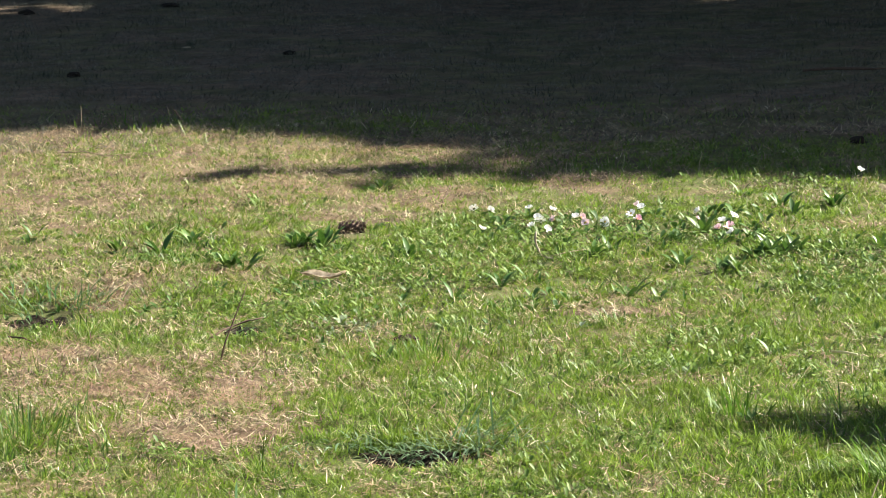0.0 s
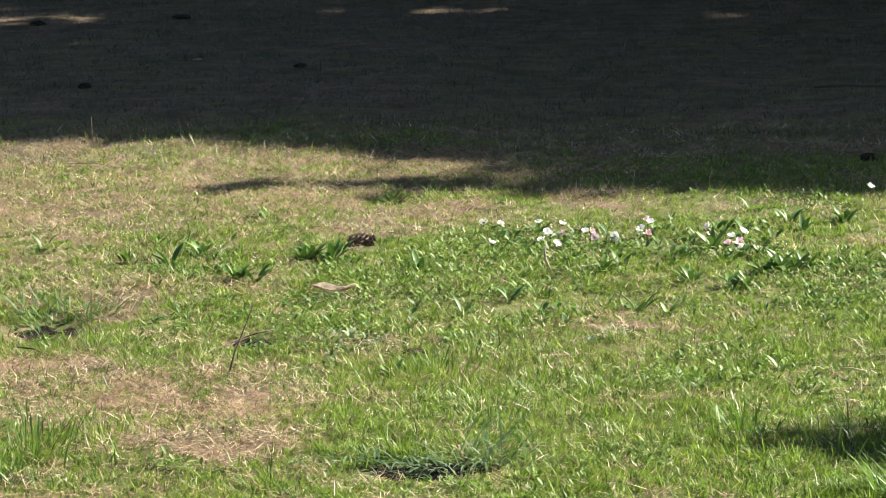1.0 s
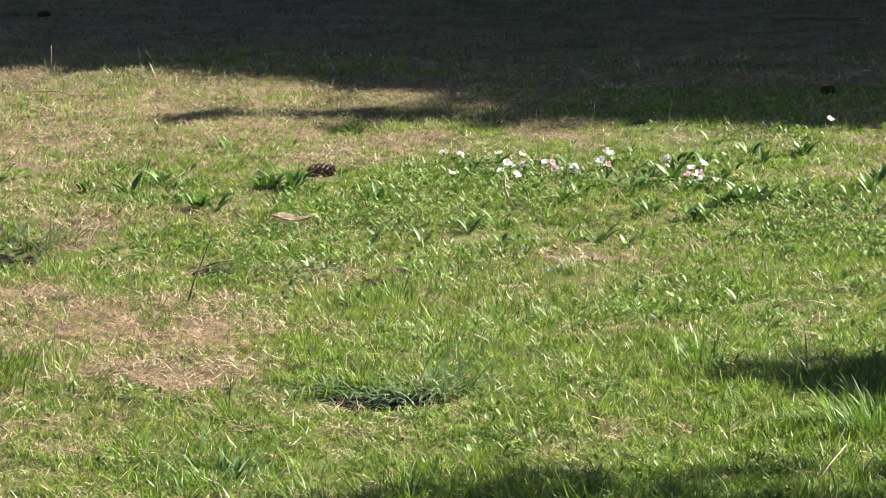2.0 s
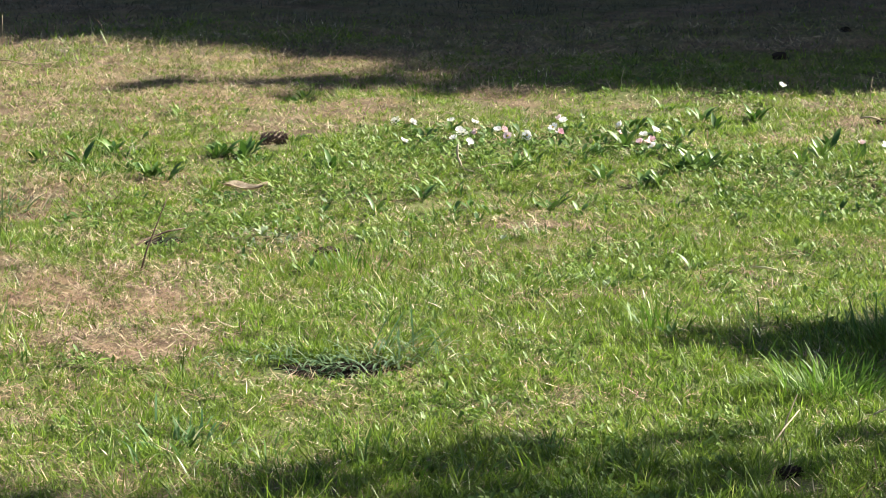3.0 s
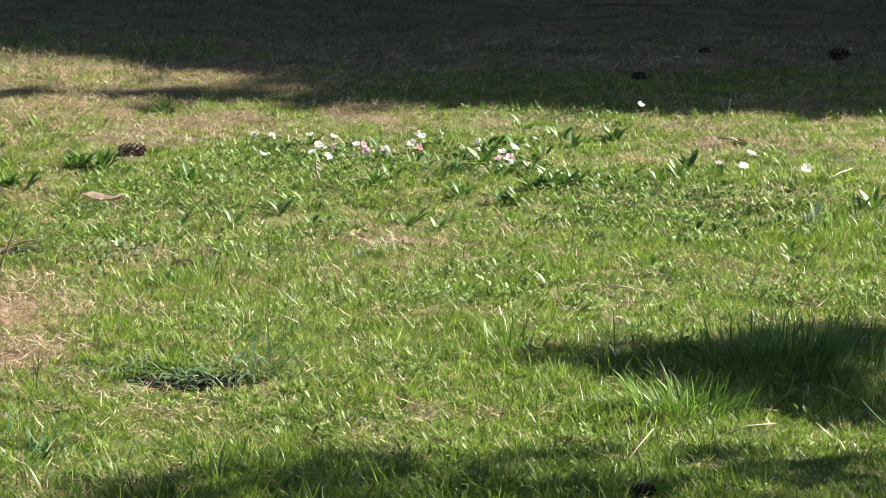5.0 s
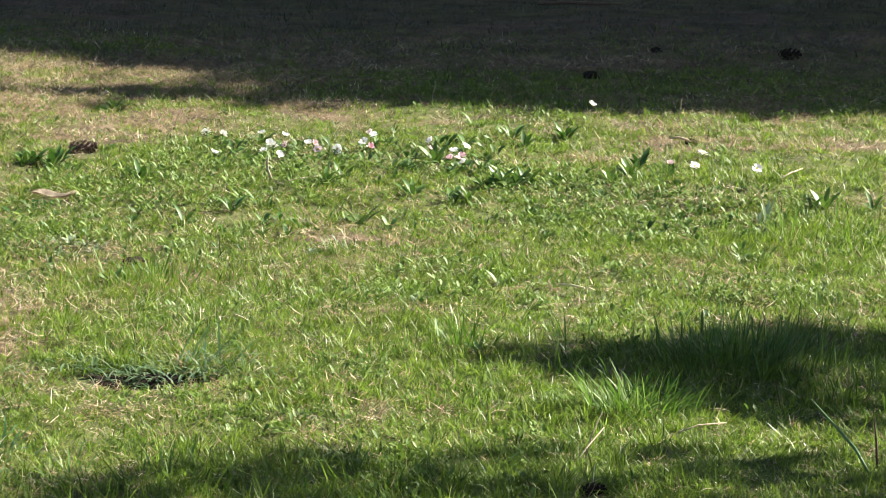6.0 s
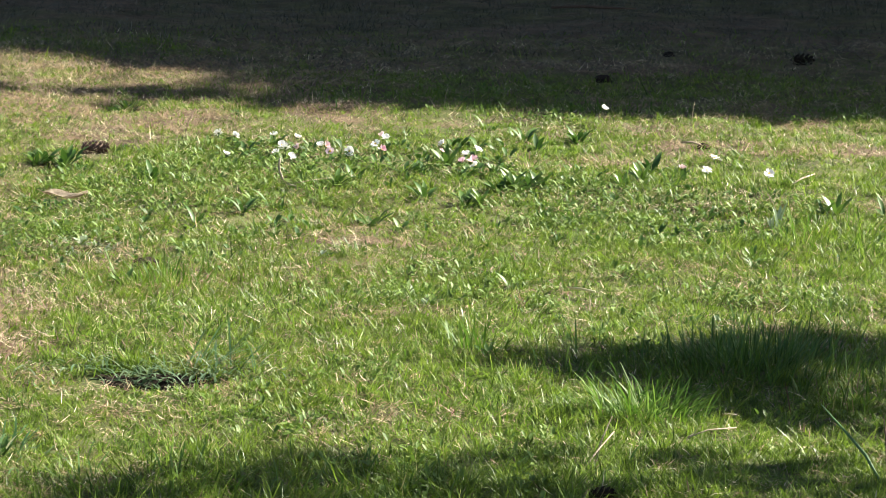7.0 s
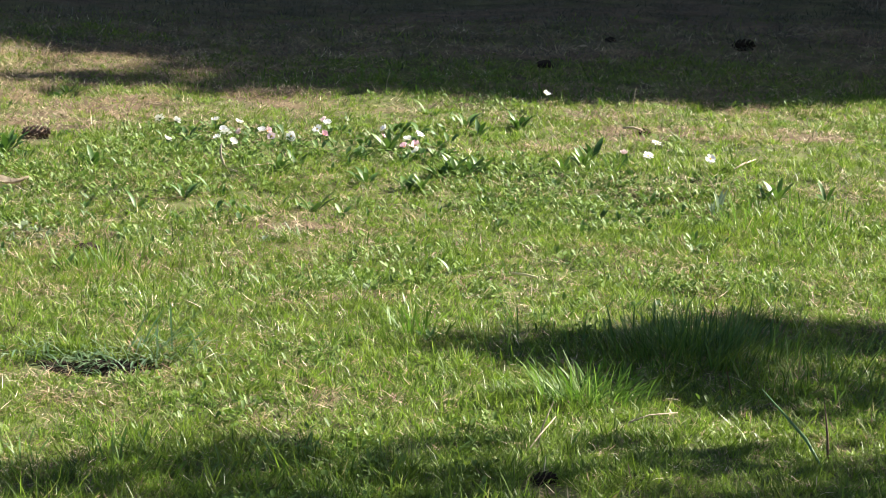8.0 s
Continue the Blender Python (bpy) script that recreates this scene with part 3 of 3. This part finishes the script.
def wild_spots(n, box, seed, gap):
    pick, found = np.random.default_rng(seed), []
    while len(found) < n:
        x, y = float(pick.uniform(box[0], box[1])), float(pick.uniform(box[2], box[3]))
        if abs(x) < 0.185 * y and float(dryness(np.array([x]), np.array([y]))[0]) < 0.45 and lattice(x, y, 0.3, 33) > gap:
            found.append((x, y))
    return found


plant_out(UPRIGHT, PLANTAIN_SPOTS + wild_spots(26, (0.72, 1.12, 8.38, 8.62), 9, 0.0) + wild_spots(200, (-1.6, 1.4, 7.9, 9.2), 3, 0.35) + wild_spots(90, (-1.2, 1.3, 6.2, 7.9), 4, 0.5) + wild_spots(14, (-1.6, 1.6, 9.3, 10.2), 5, 0.5), len(PLANTAIN_SPOTS))
plant_out(SPOON, wild_spots(110, (-0.34, 0.46, 8.8, 9.36), 6, 0.0) + wild_spots(30, (-0.75, -0.42, 7.5, 8.0), 7, 0.1) + wild_spots(120, (-1.2, 1.3, 6.9, 9.2), 8, 0.4), 110, (0.6, 1.0), (0.5, 0.9))


broad = rosette("broad_plantain", 11, 0.062, 0.0165, 0.6, 0.45, False, "large broad-leaved plantain rising from the lawn", "broad plantains in the lawn", BRIGHT_WEED)
plant_out([broad], [(0.438, 8.64), (0.492, 8.69), (0.348, 8.42), (0.658, 9.42), (0.73, 8.70), (0.791, 8.80), (1.255, 8.40), (-0.82, 8.88), (-0.745, 8.86), (-0.646, 9.94),
                    (-0.961, 8.56), (-1.287, 8.82), (0.97, 7.81), (0.28, 9.02), (0.40, 8.86)], 15, (0.7, 1.05))


# ---- daisies ----
def petal_ring(name, count, radius, cup, mat):
    """A ring of narrow petals; cup: how far they rise, in radians."""
    bm = bmesh.new()
    for i in range(count):
        turn = Matrix.Rotation(2 * math.pi * i / count + random.uniform(-0.06, 0.06), 4, "Z")
        rise = cup + random.uniform(-0.25, 0.3)
        if random.random() < 0.1:
            continue
        row = []
        for s, w in ((0.2, 0.10), (0.6, 0.19), (0.9, 0.17), (1.0, 0.07)):
            a = rise * (0.6 + 0.5 * s)
            row.append([bm.verts.new(turn @ Vector((radius * s * math.cos(a), radius * w * k, radius * s * math.sin(a)))) for k in (-1, 1)])
        for p, q in zip(row, row[1:]):
            bm.faces.new((p[0], p[1], q[1], q[0]))
    me = bpy.data.meshes.new(name)
    bm.to_mesh(me)
    bm.free()
    me.materials.append(mat)
    return me


OPEN_PETALS, CUPPED_WHITE, CUPPED_PINK = petal_ring("petals", 18, 0.0148, 0.15, WHITE), petal_ring("petals", 16, 0.0148, 0.5, WHITE), petal_ring("petals", 16, 0.0145, 0.75, PINK)
FLAT_PINK = petal_ring("petals", 16, 0.0132, 0.3, PINK)
DISC = lump_mesh("disc", (0.0034, 0.0034, 0.0022), YOLK, 0.1, 1, 1)
CALYX = lump_mesh("calyx", (0.004, 0.004, 0.003), WEED, 0.1, 2, 1)


def daisy(x, y, tall, tilt, toward, petals, label, lean=(0.0, 0.0)):
    ob = thing("daisy", x, y, None, 0.0, label, "daisy", "daisies in the lawn")
    top = Vector((lean[0], lean[1], tall))
    part("stem", tube("stem", [(0, 0, -0.004), (lean[0] * 0.25, lean[1] * 0.25, tall * 0.5), top], [0.0011, 0.001, 0.0009], WEED, 5), ob)
    face = Matrix.Translation(top) @ Matrix.Rotation(toward, 4, "Z") @ Matrix.Rotation(tilt, 4, "Y")
    for name, data, up, lab in (("petals", petals, 0.0, ""), ("disc", DISC, 0.0012, "yellow centre"), ("calyx", CALYX, -0.0015, "green calyx")):
        piece = part(name, data, ob, lab)
        piece.matrix_basis = face @ Matrix.Translation((0, 0, up))
    return ob


WHITE_SPOTS = [(-0.197, 9.323), (-0.184, 9.052), (-0.172, 9.171), (-0.161, 9.105), (-0.143, 8.959), (-0.132, 9.287), (-0.066, 9.145), (0.086, 9.188), (0.116, 9.335), (0.274, 9.233),
               (0.332, 9.06), (0.366, 9.098), (0.35, 8.864), (0.105, 9.144), (-0.306, 9.295), (-0.354, 9.359), (-0.318, 8.948)]
PINK_SPOTS = [(-0.126, 9.154), (-0.052, 9.146), (-0.039, 9.109), (0.102, 9.12), (0.107, 9.373), (0.269, 9.113), (0.35, 8.988), (0.318, 8.905), (0.34, 8.952)]
for i, (x, y) in enumerate(WHITE_SPOTS):
    daisy(x, y, random.uniform(0.024, 0.034), random.uniform(0.2, 1.0), random.uniform(0, 6.28), (CUPPED_WHITE, CUPPED_WHITE, CUPPED_WHITE, OPEN_PETALS)[i % 4], "small white daisy with a yellow centre")
for i, (x, y) in enumerate(PINK_SPOTS):
    daisy(x, y, random.uniform(0.022, 0.032), random.uniform(0.3, 1.1), random.uniform(0, 6.28), (CUPPED_PINK, CUPPED_PINK, FLAT_PINK)[i % 3], "half-closed daisy with pink petal backs")
daisy(0.014, 9.093, 0.028, 1.35, -1.75, OPEN_PETALS, "white daisy turned sideways, showing its yellow centre")
daisy(0.788, 9.70, 0.05, 0.5, -0.6, CUPPED_WHITE, "tall white daisy on a leaning stem at the shade's edge", (-0.032, -0.01))
daisy(1.014, 9.078, 0.02, 0.15, 0.0, OPEN_PETALS, "white daisy lying flat open near the ground")
daisy(0.955, 8.722, 0.04, 0.4, -0.9, OPEN_PETALS, "open white daisy on a short stem")
daisy(0.895, 8.784, 0.034, 0.3, 1.0, CUPPED_PINK, "half-closed daisy with pink petal backs")
daisy(1.115, 8.686, 0.04, 0.7, -1.2, OPEN_PETALS, "open white daisy tilted on a short stem")


# ---- pine cones ----
def pine_cone(x, y, turn, length, label, scales=54, mat=CONE):
    """A cone lying on its side, of spirally set scales round a core."""
    ob = thing("pine_cone", x, y, None, turn, label, "pine cone")
    radius = length * 0.25
    core = lump_mesh("core", (length * 0.46, radius * 0.62, radius * 0.62), mat, 0.06, 3)
    part("core", core, ob).matrix_basis = Matrix.Translation((0, 0, radius * 0.85))
    scale_me = lump_mesh("scale", (length * 0.10, length * 0.085, length * 0.028), mat, 0.2, 4, 1)
    for i in range(scales):
        s = (i + 0.5) / scales
        a = i * 2.39996
        r = radius * (0.35 + 0.65 * math.sin(math.pi * min(1, 0.12 + s * 0.85)) ** 0.7)
        at = Vector((length * (s - 0.5), math.cos(a) * r, math.sin(a) * r + radius * 0.85))
        piece = part("scale", scale_me, ob)
        piece.matrix_basis = Matrix.Translation(at) @ Matrix.Rotation(a - math.pi / 2, 4, "X") @ Matrix.Rotation(-0.75, 4, "Y")
    return ob


pine_cone(-0.678, 9.09, 0.2, 0.072, "brown pine cone lying on its side in the grass")
pine_cone(0.45, 5.55, 0.5, 0.044, "dark pine cone in the near shade", 40, SOIL_SHADE)
pine_cone(1.534, 11.19, 0.4, 0.075, "dark pine cone in the far shade", 40, SOIL_SHADE)


# ---- fallen leaf ----
def fallen_leaf(x, y, turn):
    ob = thing("fallen_leaf", x, y, None, turn, "pale tan dead leaf curled on the grass", "leaf")
    bm = bmesh.new()
    rows = []
    for i in range(13):
        s = i / 12
        w = 0.035 * math.sin(math.pi * (0.05 + 0.9 * s)) ** 0.8
        lift = 0.016 + 0.045 * (s - 0.5) ** 2 + 0.004 * math.sin(7 * s)
        rows.append([bm.verts.new((0.115 * (s - 0.5), k * w / 2, lift + (0.35 * abs(k) ** 1.5 * w / 2 if k < 0 else 0.75 * k ** 1.5 * w / 2) + 0.002 * math.sin(9 * s + 5 * k))) for k in (-1, -0.5, 0, 0.5, 1)])
    for a, b in zip(rows, rows[1:]):
        for k in range(4):
            bm.faces.new((a[k], a[k + 1], b[k + 1], b[k]))
    bmesh.ops.solidify(bm, geom=bm.faces[:], thickness=0.0006)
    me = bpy.data.meshes.new("blade")
    bm.to_mesh(me)
    bm.free()
    for f in me.polygons:
        f.use_smooth = True
    me.materials.append(DEAD_LEAF)
    part("blade", me, ob)
    part("midrib", tube("midrib", [(-0.072, 0, 0.035), (-0.03, 0, 0.0185), (0, 0, 0.0175), (0.03, 0, 0.0185), (0.055, 0, 0.027)], [0.0012, 0.0011, 0.001, 0.0008, 0.0004], TWIG, 5), ob, "pale midrib and stalk")


fallen_leaf(-0.703, 8.40, -0.03)


# ---- twigs, stalks and straws ----
def twig(name, x, y, points, radii, mat, label, category="twig", z=None):
    return thing(name, x, y, z, 0.0, label, category, "", tube(name, points, radii, mat, 6))


twig("hooked_twig", -0.155, 8.632, [(0.03, -0.014, 0.010), (0.016, -0.008, 0.011), (0.004, 0.0, 0.016), (-0.005, 0.002, 0.027), (-0.012, 0.002, 0.045), (-0.014, 0.0, 0.062), (-0.011, -0.004, 0.079)], [0.0022, 0.003, 0.0036, 0.0036, 0.0034, 0.0032, 0.0022], DEAD_LEAF, "pale hooked twig standing up from the grass")
twig("straw", -0.131, 8.634, [(0, 0, 0.012), (0.05, 0.03, 0.018), (0.115, 0.09, 0.016)], [0.0016, 0.0014, 0.001], TWIG, "thin dry straw lying on the grass", "straw")
twig("straw", 0.507, 7.323, [(0, 0, 0.02), (0.025, -0.02, 0.023), (0.053, -0.045, 0.022)], [0.003, 0.003, 0.0026], PALE, "short pale broken straw on the grass", "straw")
twig("straw", 0.632, 5.931, [(0, 0, 0.02), (0.04, 0.02, 0.03), (0.095, 0.048, 0.028)], [0.0016, 0.0017, 0.0012], TWIG, "long pale straw lying on the near grass", "straw")
twig("straw", 1.181, 8.70, [(0, 0, 0.014), (0.03, 0.05, 0.02), (0.072, 0.113, 0.022)], [0.0014, 0.0024, 0.0018], TWIG, "bent dry straw lying in a worn patch", "straw")
twig("dry_stalk", 0.947, 9.329, [(0, 0, 0.02), (0.028, 0.003, 0.022), (0.056, 0.006, 0.014)], [0.003, 0.0034, 0.003], TWIG, "short dry stalk lying on worn ground", "stalk")
twig("dry_stalk", 0.429, 5.742, [(0, 0, 0.005), (0.03, 0.05, 0.03), (0.062, 0.10, 0.052)], [0.0018, 0.0016, 0.0011], TWIG, "pale dry stalk leaning over the near grass", "stalk")
twig("dry_stalk", 0.455, 5.80, [(0, 0, 0.0), (0.012, 0.01, 0.045), (0.03, 0.02, 0.085)], [0.0016, 0.0014, 0.0009], TWIG, "thin upright dry stalk in the near grass", "stalk")
twig("leaning_stalk", -0.856, 7.36, [(0, 0, 0), (0.012, 0.02, 0.045), (0.028, 0.04, 0.085), (0.046, 0.055, 0.13), (0.06, 0.07, 0.165)], [0.0022, 0.002, 0.0018, 0.0014, 0.0009], DARK_TWIG, "thin dark stalk leaning over dry grass", "stalk")
twig("dark_twig", -1.394, 7.712, [(0, 0, 0.018), (0.045, -0.05, 0.024), (0.09, -0.095, 0.016)], [0.002, 0.0022, 0.0015], DARK_TWIG, "dark twig lying at the edge of dry grass")
twig("dark_twig", -1.739, 10.656, [(0, 0, 0.02), (0.10, -0.05, 0.03), (0.17, -0.12, 0.024), (0.27, -0.10, 0.03)], [0.0015, 0.0018, 0.0016, 0.001], TWIG, "thin crooked twig lying on dry grass")
twig("dark_stalk", -0.455, 9.53, [(0, 0, 0), (0.006, 0.03, 0.02), (0.016, 0.10, 0.038), (0.022, 0.13, 0.05)], [0.002, 0.0018, 0.0016, 0.0012], DARK_TWIG, "dark bent stalk on a bare spot", "stalk")
twig("fallen_branch", 0.765, 12.525, [(0, 0, 0.03), (0.12, 0.02, 0.034), (0.24, 0.0, 0.032), (0.32, 0.03, 0.028)], [0.005, 0.006, 0.005, 0.003], DARK_TWIG, "thin dark branch lying in the shade", "branch")
for x, y, tall, lean_x in ((-1.764, 11.343, 0.085, 0.0), (-1.465, 11.39, 0.075, -0.008), (-1.395, 11.21, 0.085, -0.035), (1.015, 9.72, 0.075, 0.006), (1.092, 8.348, 0.06, -0.02), (0.30, 10.05, 0.06, 0.01)):
    twig("seed_stalk", x, y, [(0, 0, 0), (lean_x * 0.2, 0.004, tall * 0.5), (lean_x * 0.8, 0.006, tall * 0.85), (lean_x * 1.2, 0.004, tall)], [0.0010, 0.0009, 0.0016, 0.0008], DARK_TWIG if lean_x < -0.03 else TWIG, "thin dry seed stalk standing at the shade's edge", "stalk")
for x, y, size, lab in ((-0.455, 7.64, (0.03, 0.028, 0.014), "dark piece of bark half sunk in grass"), (1.012, 9.34, (0.018, 0.02, 0.012), "small dark clod on worn ground"), (-2.052, 13.05, (0.026, 0.03, 0.016), "dark clod on the shaded lawn"),
                        (-2.646, 15.52, (0.035, 0.04, 0.016), "dark clod on the shaded lawn"), (-2.009, 15.76, (0.06, 0.05, 0.014), "dark flat clod on the shaded lawn"), (0.825, 10.66, (0.028, 0.03, 0.018), "small dark clod in the shade"),
                        (1.101, 11.37, (0.02, 0.02, 0.012), "small dark clod in the shade"), (-1.25, 13.6, (0.03, 0.03, 0.012), "dark clod on the shaded lawn"), (-0.66, 9.93, (0.03, 0.03, 0.010), "dark lump standing in for the shaded gap under a weed")):
    thing("clod", x, y, float(height(x, y)) + size[2] * 0.3, random.uniform(0, 3), lab, "clod", "", lump_mesh("clod", size, SOIL_SHADE, 0.35, x))
for x, y, turn in ((0.98, 11.08, 0.5), (-1.69, 13.76, 0.2)):
    thing("pale_chip", x, y, float(height(x, y)) + 0.022, turn, "pale wood chip on the shaded lawn", "chip", "", lump_mesh("pale_chip", (0.022, 0.006, 0.004), TWIG, 0.2, 5, 1))


# ---- coarse tufts ----
def tuft(name, x, y, n, spread, length, width, lean, curl, mat, label, toward=None, segs=4, fan=0.5):
    ax, ay = RNG.normal(0, spread[0], n), RNG.normal(0, spread[1], n)
    az = np.arctan2(ay / spread[1], ax / spread[0]) + RNG.normal(0, 0.7, n) if toward is None else RNG.normal(toward, fan, n)
    root = np.stack([ax, ay, height(x + ax, y + ay) - float(height(x, y)) - 0.003], 1)
    me = blades(name, root, az, length * RNG.uniform(0.5, 1.25, n), width * RNG.uniform(0.6, 1.3, n), np.clip(RNG.normal(lean, 0.25, n), 0, 1.45), RNG.normal(curl, 0.3, n), mat, segs, 0.6)
    ob = thing(name, x, y, None, 0.0, label, "grass tuft")
    tagged(part("grass", me, ob), kind="stuff")
    return ob


def hollow(x, y, a, b, label):
    """A ragged near-black sheet following the ground; under tufts it paints their shade."""
    bm = bmesh.new()
    rings = []
    for k in range(6):
        ring = []
        for s in range(28):
            ang = 2 * math.pi * s / 28
            r = k / 5 * (1 + 0.3 * noise.noise(Vector((math.cos(ang) * 1.6, math.sin(ang) * 1.6, x * 5))))
            px, py = a * r * math.cos(ang), b * r * math.sin(ang)
            bump = 0.006 * noise.noise(Vector((px * 60, py * 60, x)))
            ring.append(bm.verts.new((px, py, float(height(x + px, y + py)) - float(height(x, y)) + (0.006 + bump if k < 5 else -0.004))))
        rings.append(ring)
    for p, q in zip(rings, rings[1:]):
        for s in range(28):
            bm.faces.new((p[s], q[s], q[(s + 1) % 28], p[(s + 1) % 28]))
    me = bpy.data.meshes.new("dark_gap")
    bm.to_mesh(me)
    bm.free()
    me.materials.append(SOIL_SHADE)
    thing("dark_gap", x, y, None, 0.0, label, "earth", "", me)


hollow(-0.36, 6.425, 0.13, 0.05, "dark earth with painted shade under a flattened tuft")
tuft("flattened_tuft", -0.33, 6.47, 120, (0.095, 0.03), 0.06, 0.0034, 1.2, 0.4, BLUE, "coarse blue-green tuft pressed flat over a dark gap")
tuft("flattened_tuft", -0.42, 6.48, 46, (0.05, 0.03), 0.075, 0.003, 1.38, 0.2, BLUE, "coarse blue-green tuft pressed flat over a dark gap", math.pi)
tuft("flattened_tuft", -0.26, 6.50, 34, (0.04, 0.03), 0.13, 0.003, 1.05, 0.35, COARSE, "coarse tuft with long blades leaning aside", 0.5)
tuft("straw_tuft", -0.24, 6.48, 30, (0.05, 0.05), 0.07, 0.0025, 1.1, 0.6, STRAW, "dry straw-coloured tuft beside green blades")
hollow(-1.38, 8.05, 0.08, 0.10, "dark earth with painted shade under an overhanging tuft")
tuft("overhanging_tuft", -1.36, 8.16, 90, (0.10, 0.05), 0.085, 0.0035, 0.6, 0.9, COARSE, "green tuft hanging over a dark hollow")
tuft("straw_tuft", -1.26, 8.20, 40, (0.06, 0.06), 0.08, 0.0028, 0.9, 0.7, STRAW, "dry straw-coloured tuft in the lawn")
tuft("upright_tuft", 0.57, 6.17, 260, (0.05, 0.03), 0.095, 0.0028, 0.5, 0.8, FRESH, "bright green upright tuft of long grass")
tuft("upright_tuft", 0.63, 6.18, 50, (0.03, 0.03), 0.085, 0.003, 0.7, 0.6, FRESH, "bright green tuft leaning sideways", 0.0)
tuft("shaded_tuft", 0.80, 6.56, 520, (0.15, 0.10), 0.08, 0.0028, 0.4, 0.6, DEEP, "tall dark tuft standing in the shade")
tuft("straw_tuft", 0.96, 6.28, 24, (0.05, 0.05), 0.07, 0.002, 0.5, 0.9, STRAW, "pale dry tuft at the edge of shade")
tuft("upright_tuft", 1.05, 6.35, 80, (0.10, 0.07), 0.075, 0.003, 0.35, 0.6, FRESH, "green tuft of longer grass in half shade")
tuft("dead_needles", -0.86, 7.75, 130, (0.022, 0.016), 0.17, 0.0017, 1.36, 0.12, COARSE, "grey-green bunch of fallen pine needles", 0.22, 4, 0.13)
twig("needle_twig", -0.885, 7.71, [(-0.03, -0.06, 0.008), (0.0, 0.0, 0.02), (0.05, 0.04, 0.032), (0.09, 0.06, 0.036)], [0.002, 0.003, 0.003, 0.0014], DARK_TWIG, "dark twig end holding fallen pine needles")
hollow(-0.85, 7.79, 0.05, 0.05, "near-black patch beside fallen needles")
tuft("corner_tuft", -1.17, 6.52, 150, (0.06, 0.12), 0.07, 0.0028, 0.35, 0.5, DEEP, "green tuft of longer grass at a dry patch")
tuft("near_tuft", -0.62, 5.80, 40, (0.05, 0.05), 0.07, 0.004, 0.6, 0.8, COARSE, "low leafy tuft in the near grass")
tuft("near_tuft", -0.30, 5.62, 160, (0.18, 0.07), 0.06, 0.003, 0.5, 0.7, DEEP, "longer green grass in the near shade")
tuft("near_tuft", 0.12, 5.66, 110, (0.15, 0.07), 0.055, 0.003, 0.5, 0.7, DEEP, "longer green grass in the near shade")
tuft("green_tuft", -0.39, 7.42, 120, (0.06, 0.07), 0.06, 0.003, 0.35, 0.5, FRESH, "bright green tuft of soft grass")
tuft("green_tuft", 0.28, 6.70, 40, (0.03, 0.04), 0.08, 0.0035, 0.3, 0.4, FRESH, "small bright green tuft in the lawn")
tuft("green_tuft", 1.2, 8.1, 90, (0.12, 0.1), 0.065, 0.003, 0.35, 0.6, FRESH, "bright green tuft of soft grass")
tuft("green_tuft", -0.02, 10.18, 110, (0.22, 0.05), 0.034, 0.003, 0.25, 0.4, FRESH, "bright green grass along the shade's edge")
tuft("green_tuft", 0.75, 10.0, 140, (0.25, 0.05), 0.036, 0.003, 0.25, 0.4, FRESH, "bright green grass along the shade's edge")
tuft("green_tuft", -1.6, 11.42, 80, (0.2, 0.05), 0.042, 0.003, 0.25, 0.4, FRESH, "bright green grass along the shade's edge")
twig("long_blade", 0.952, 5.698, [(0, 0, 0), (-0.02, 0.07, 0.035), (-0.045, 0.17, 0.055), (-0.068, 0.30, 0.07)], [0.0028, 0.003, 0.0024, 0.0008], COARSE, "long dark grass stem leaning over the near lawn", "grass stem")
twig("long_blade", 0.97, 5.75, [(0, 0, 0), (-0.002, 0.01, 0.05), (-0.008, 0.02, 0.105)], [0.0024, 0.0022, 0.0008], DARK_TWIG, "dark upright grass stem in the near lawn", "grass stem")
tuft("draped_tuft", -0.35, 6.455, 150, (0.10, 0.025), 0.072, 0.0036, 0.75, 1.0, BLUE, "coarse blue-green blades draped over a dark gap", -1.6, 5, 0.9)
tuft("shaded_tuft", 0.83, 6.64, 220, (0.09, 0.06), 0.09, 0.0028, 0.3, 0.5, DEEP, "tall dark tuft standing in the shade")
silver = rosette("silvery_weed", 12, 0.036, 0.013, 0.6, 0.8, True, "silvery leafy weed growing in the lawn", "silvery weeds", SILVER)
plant_out([silver], [(-0.61, 7.80), (-0.66, 7.86), (-0.56, 7.74), (-0.63, 7.70), (-0.58, 7.82), (-0.68, 7.78), (-0.60, 7.68), (-0.54, 7.80), (-0.05, 7.72), (0.18, 7.16)], 10, (0.6, 1.0))
withering = rosette("withering_weed", 6, 0.06, 0.011, 0.2, 0.35, False, "withering pale weed standing in the lawn", "withering weeds", SILVER)
plant_out([withering], [(1.08, 8.20), (1.06, 8.16)], 2, (0.6, 0.7))
pale = rosette("pale_weed", 6, 0.04, 0.011, 0.4, 0.6, False, "low weed with one pale withered leaf", "pale weeds")
pale.matrix_basis = Matrix.Translation((-0.595, 5.80, float(height(-0.595, 5.80))))
withered = part("withered_leaf", leaf_mesh("withered_leaf", 0.045, 0.011, PALE, 0.5, 0.3), pale, "pale withered leaf")
withered.matrix_basis = Matrix.Rotation(0.3, 4, "Z")
for i, (x, y) in enumerate(wild_spots(64, (-1.3, 1.3, 6.1, 9.3), 12, 0.5)):
    clump = tuft("green_tuft", x, y, 26, (0.03, 0.022), 0.042, 0.003, 0.6, 0.7, (DEEP, FRESH, DEEP)[i % 3], "small lush clump of greener grass in the lawn")
    tagged(clump, "small lush clump of greener grass in the lawn", "grass tuft", "green clumps in the lawn")
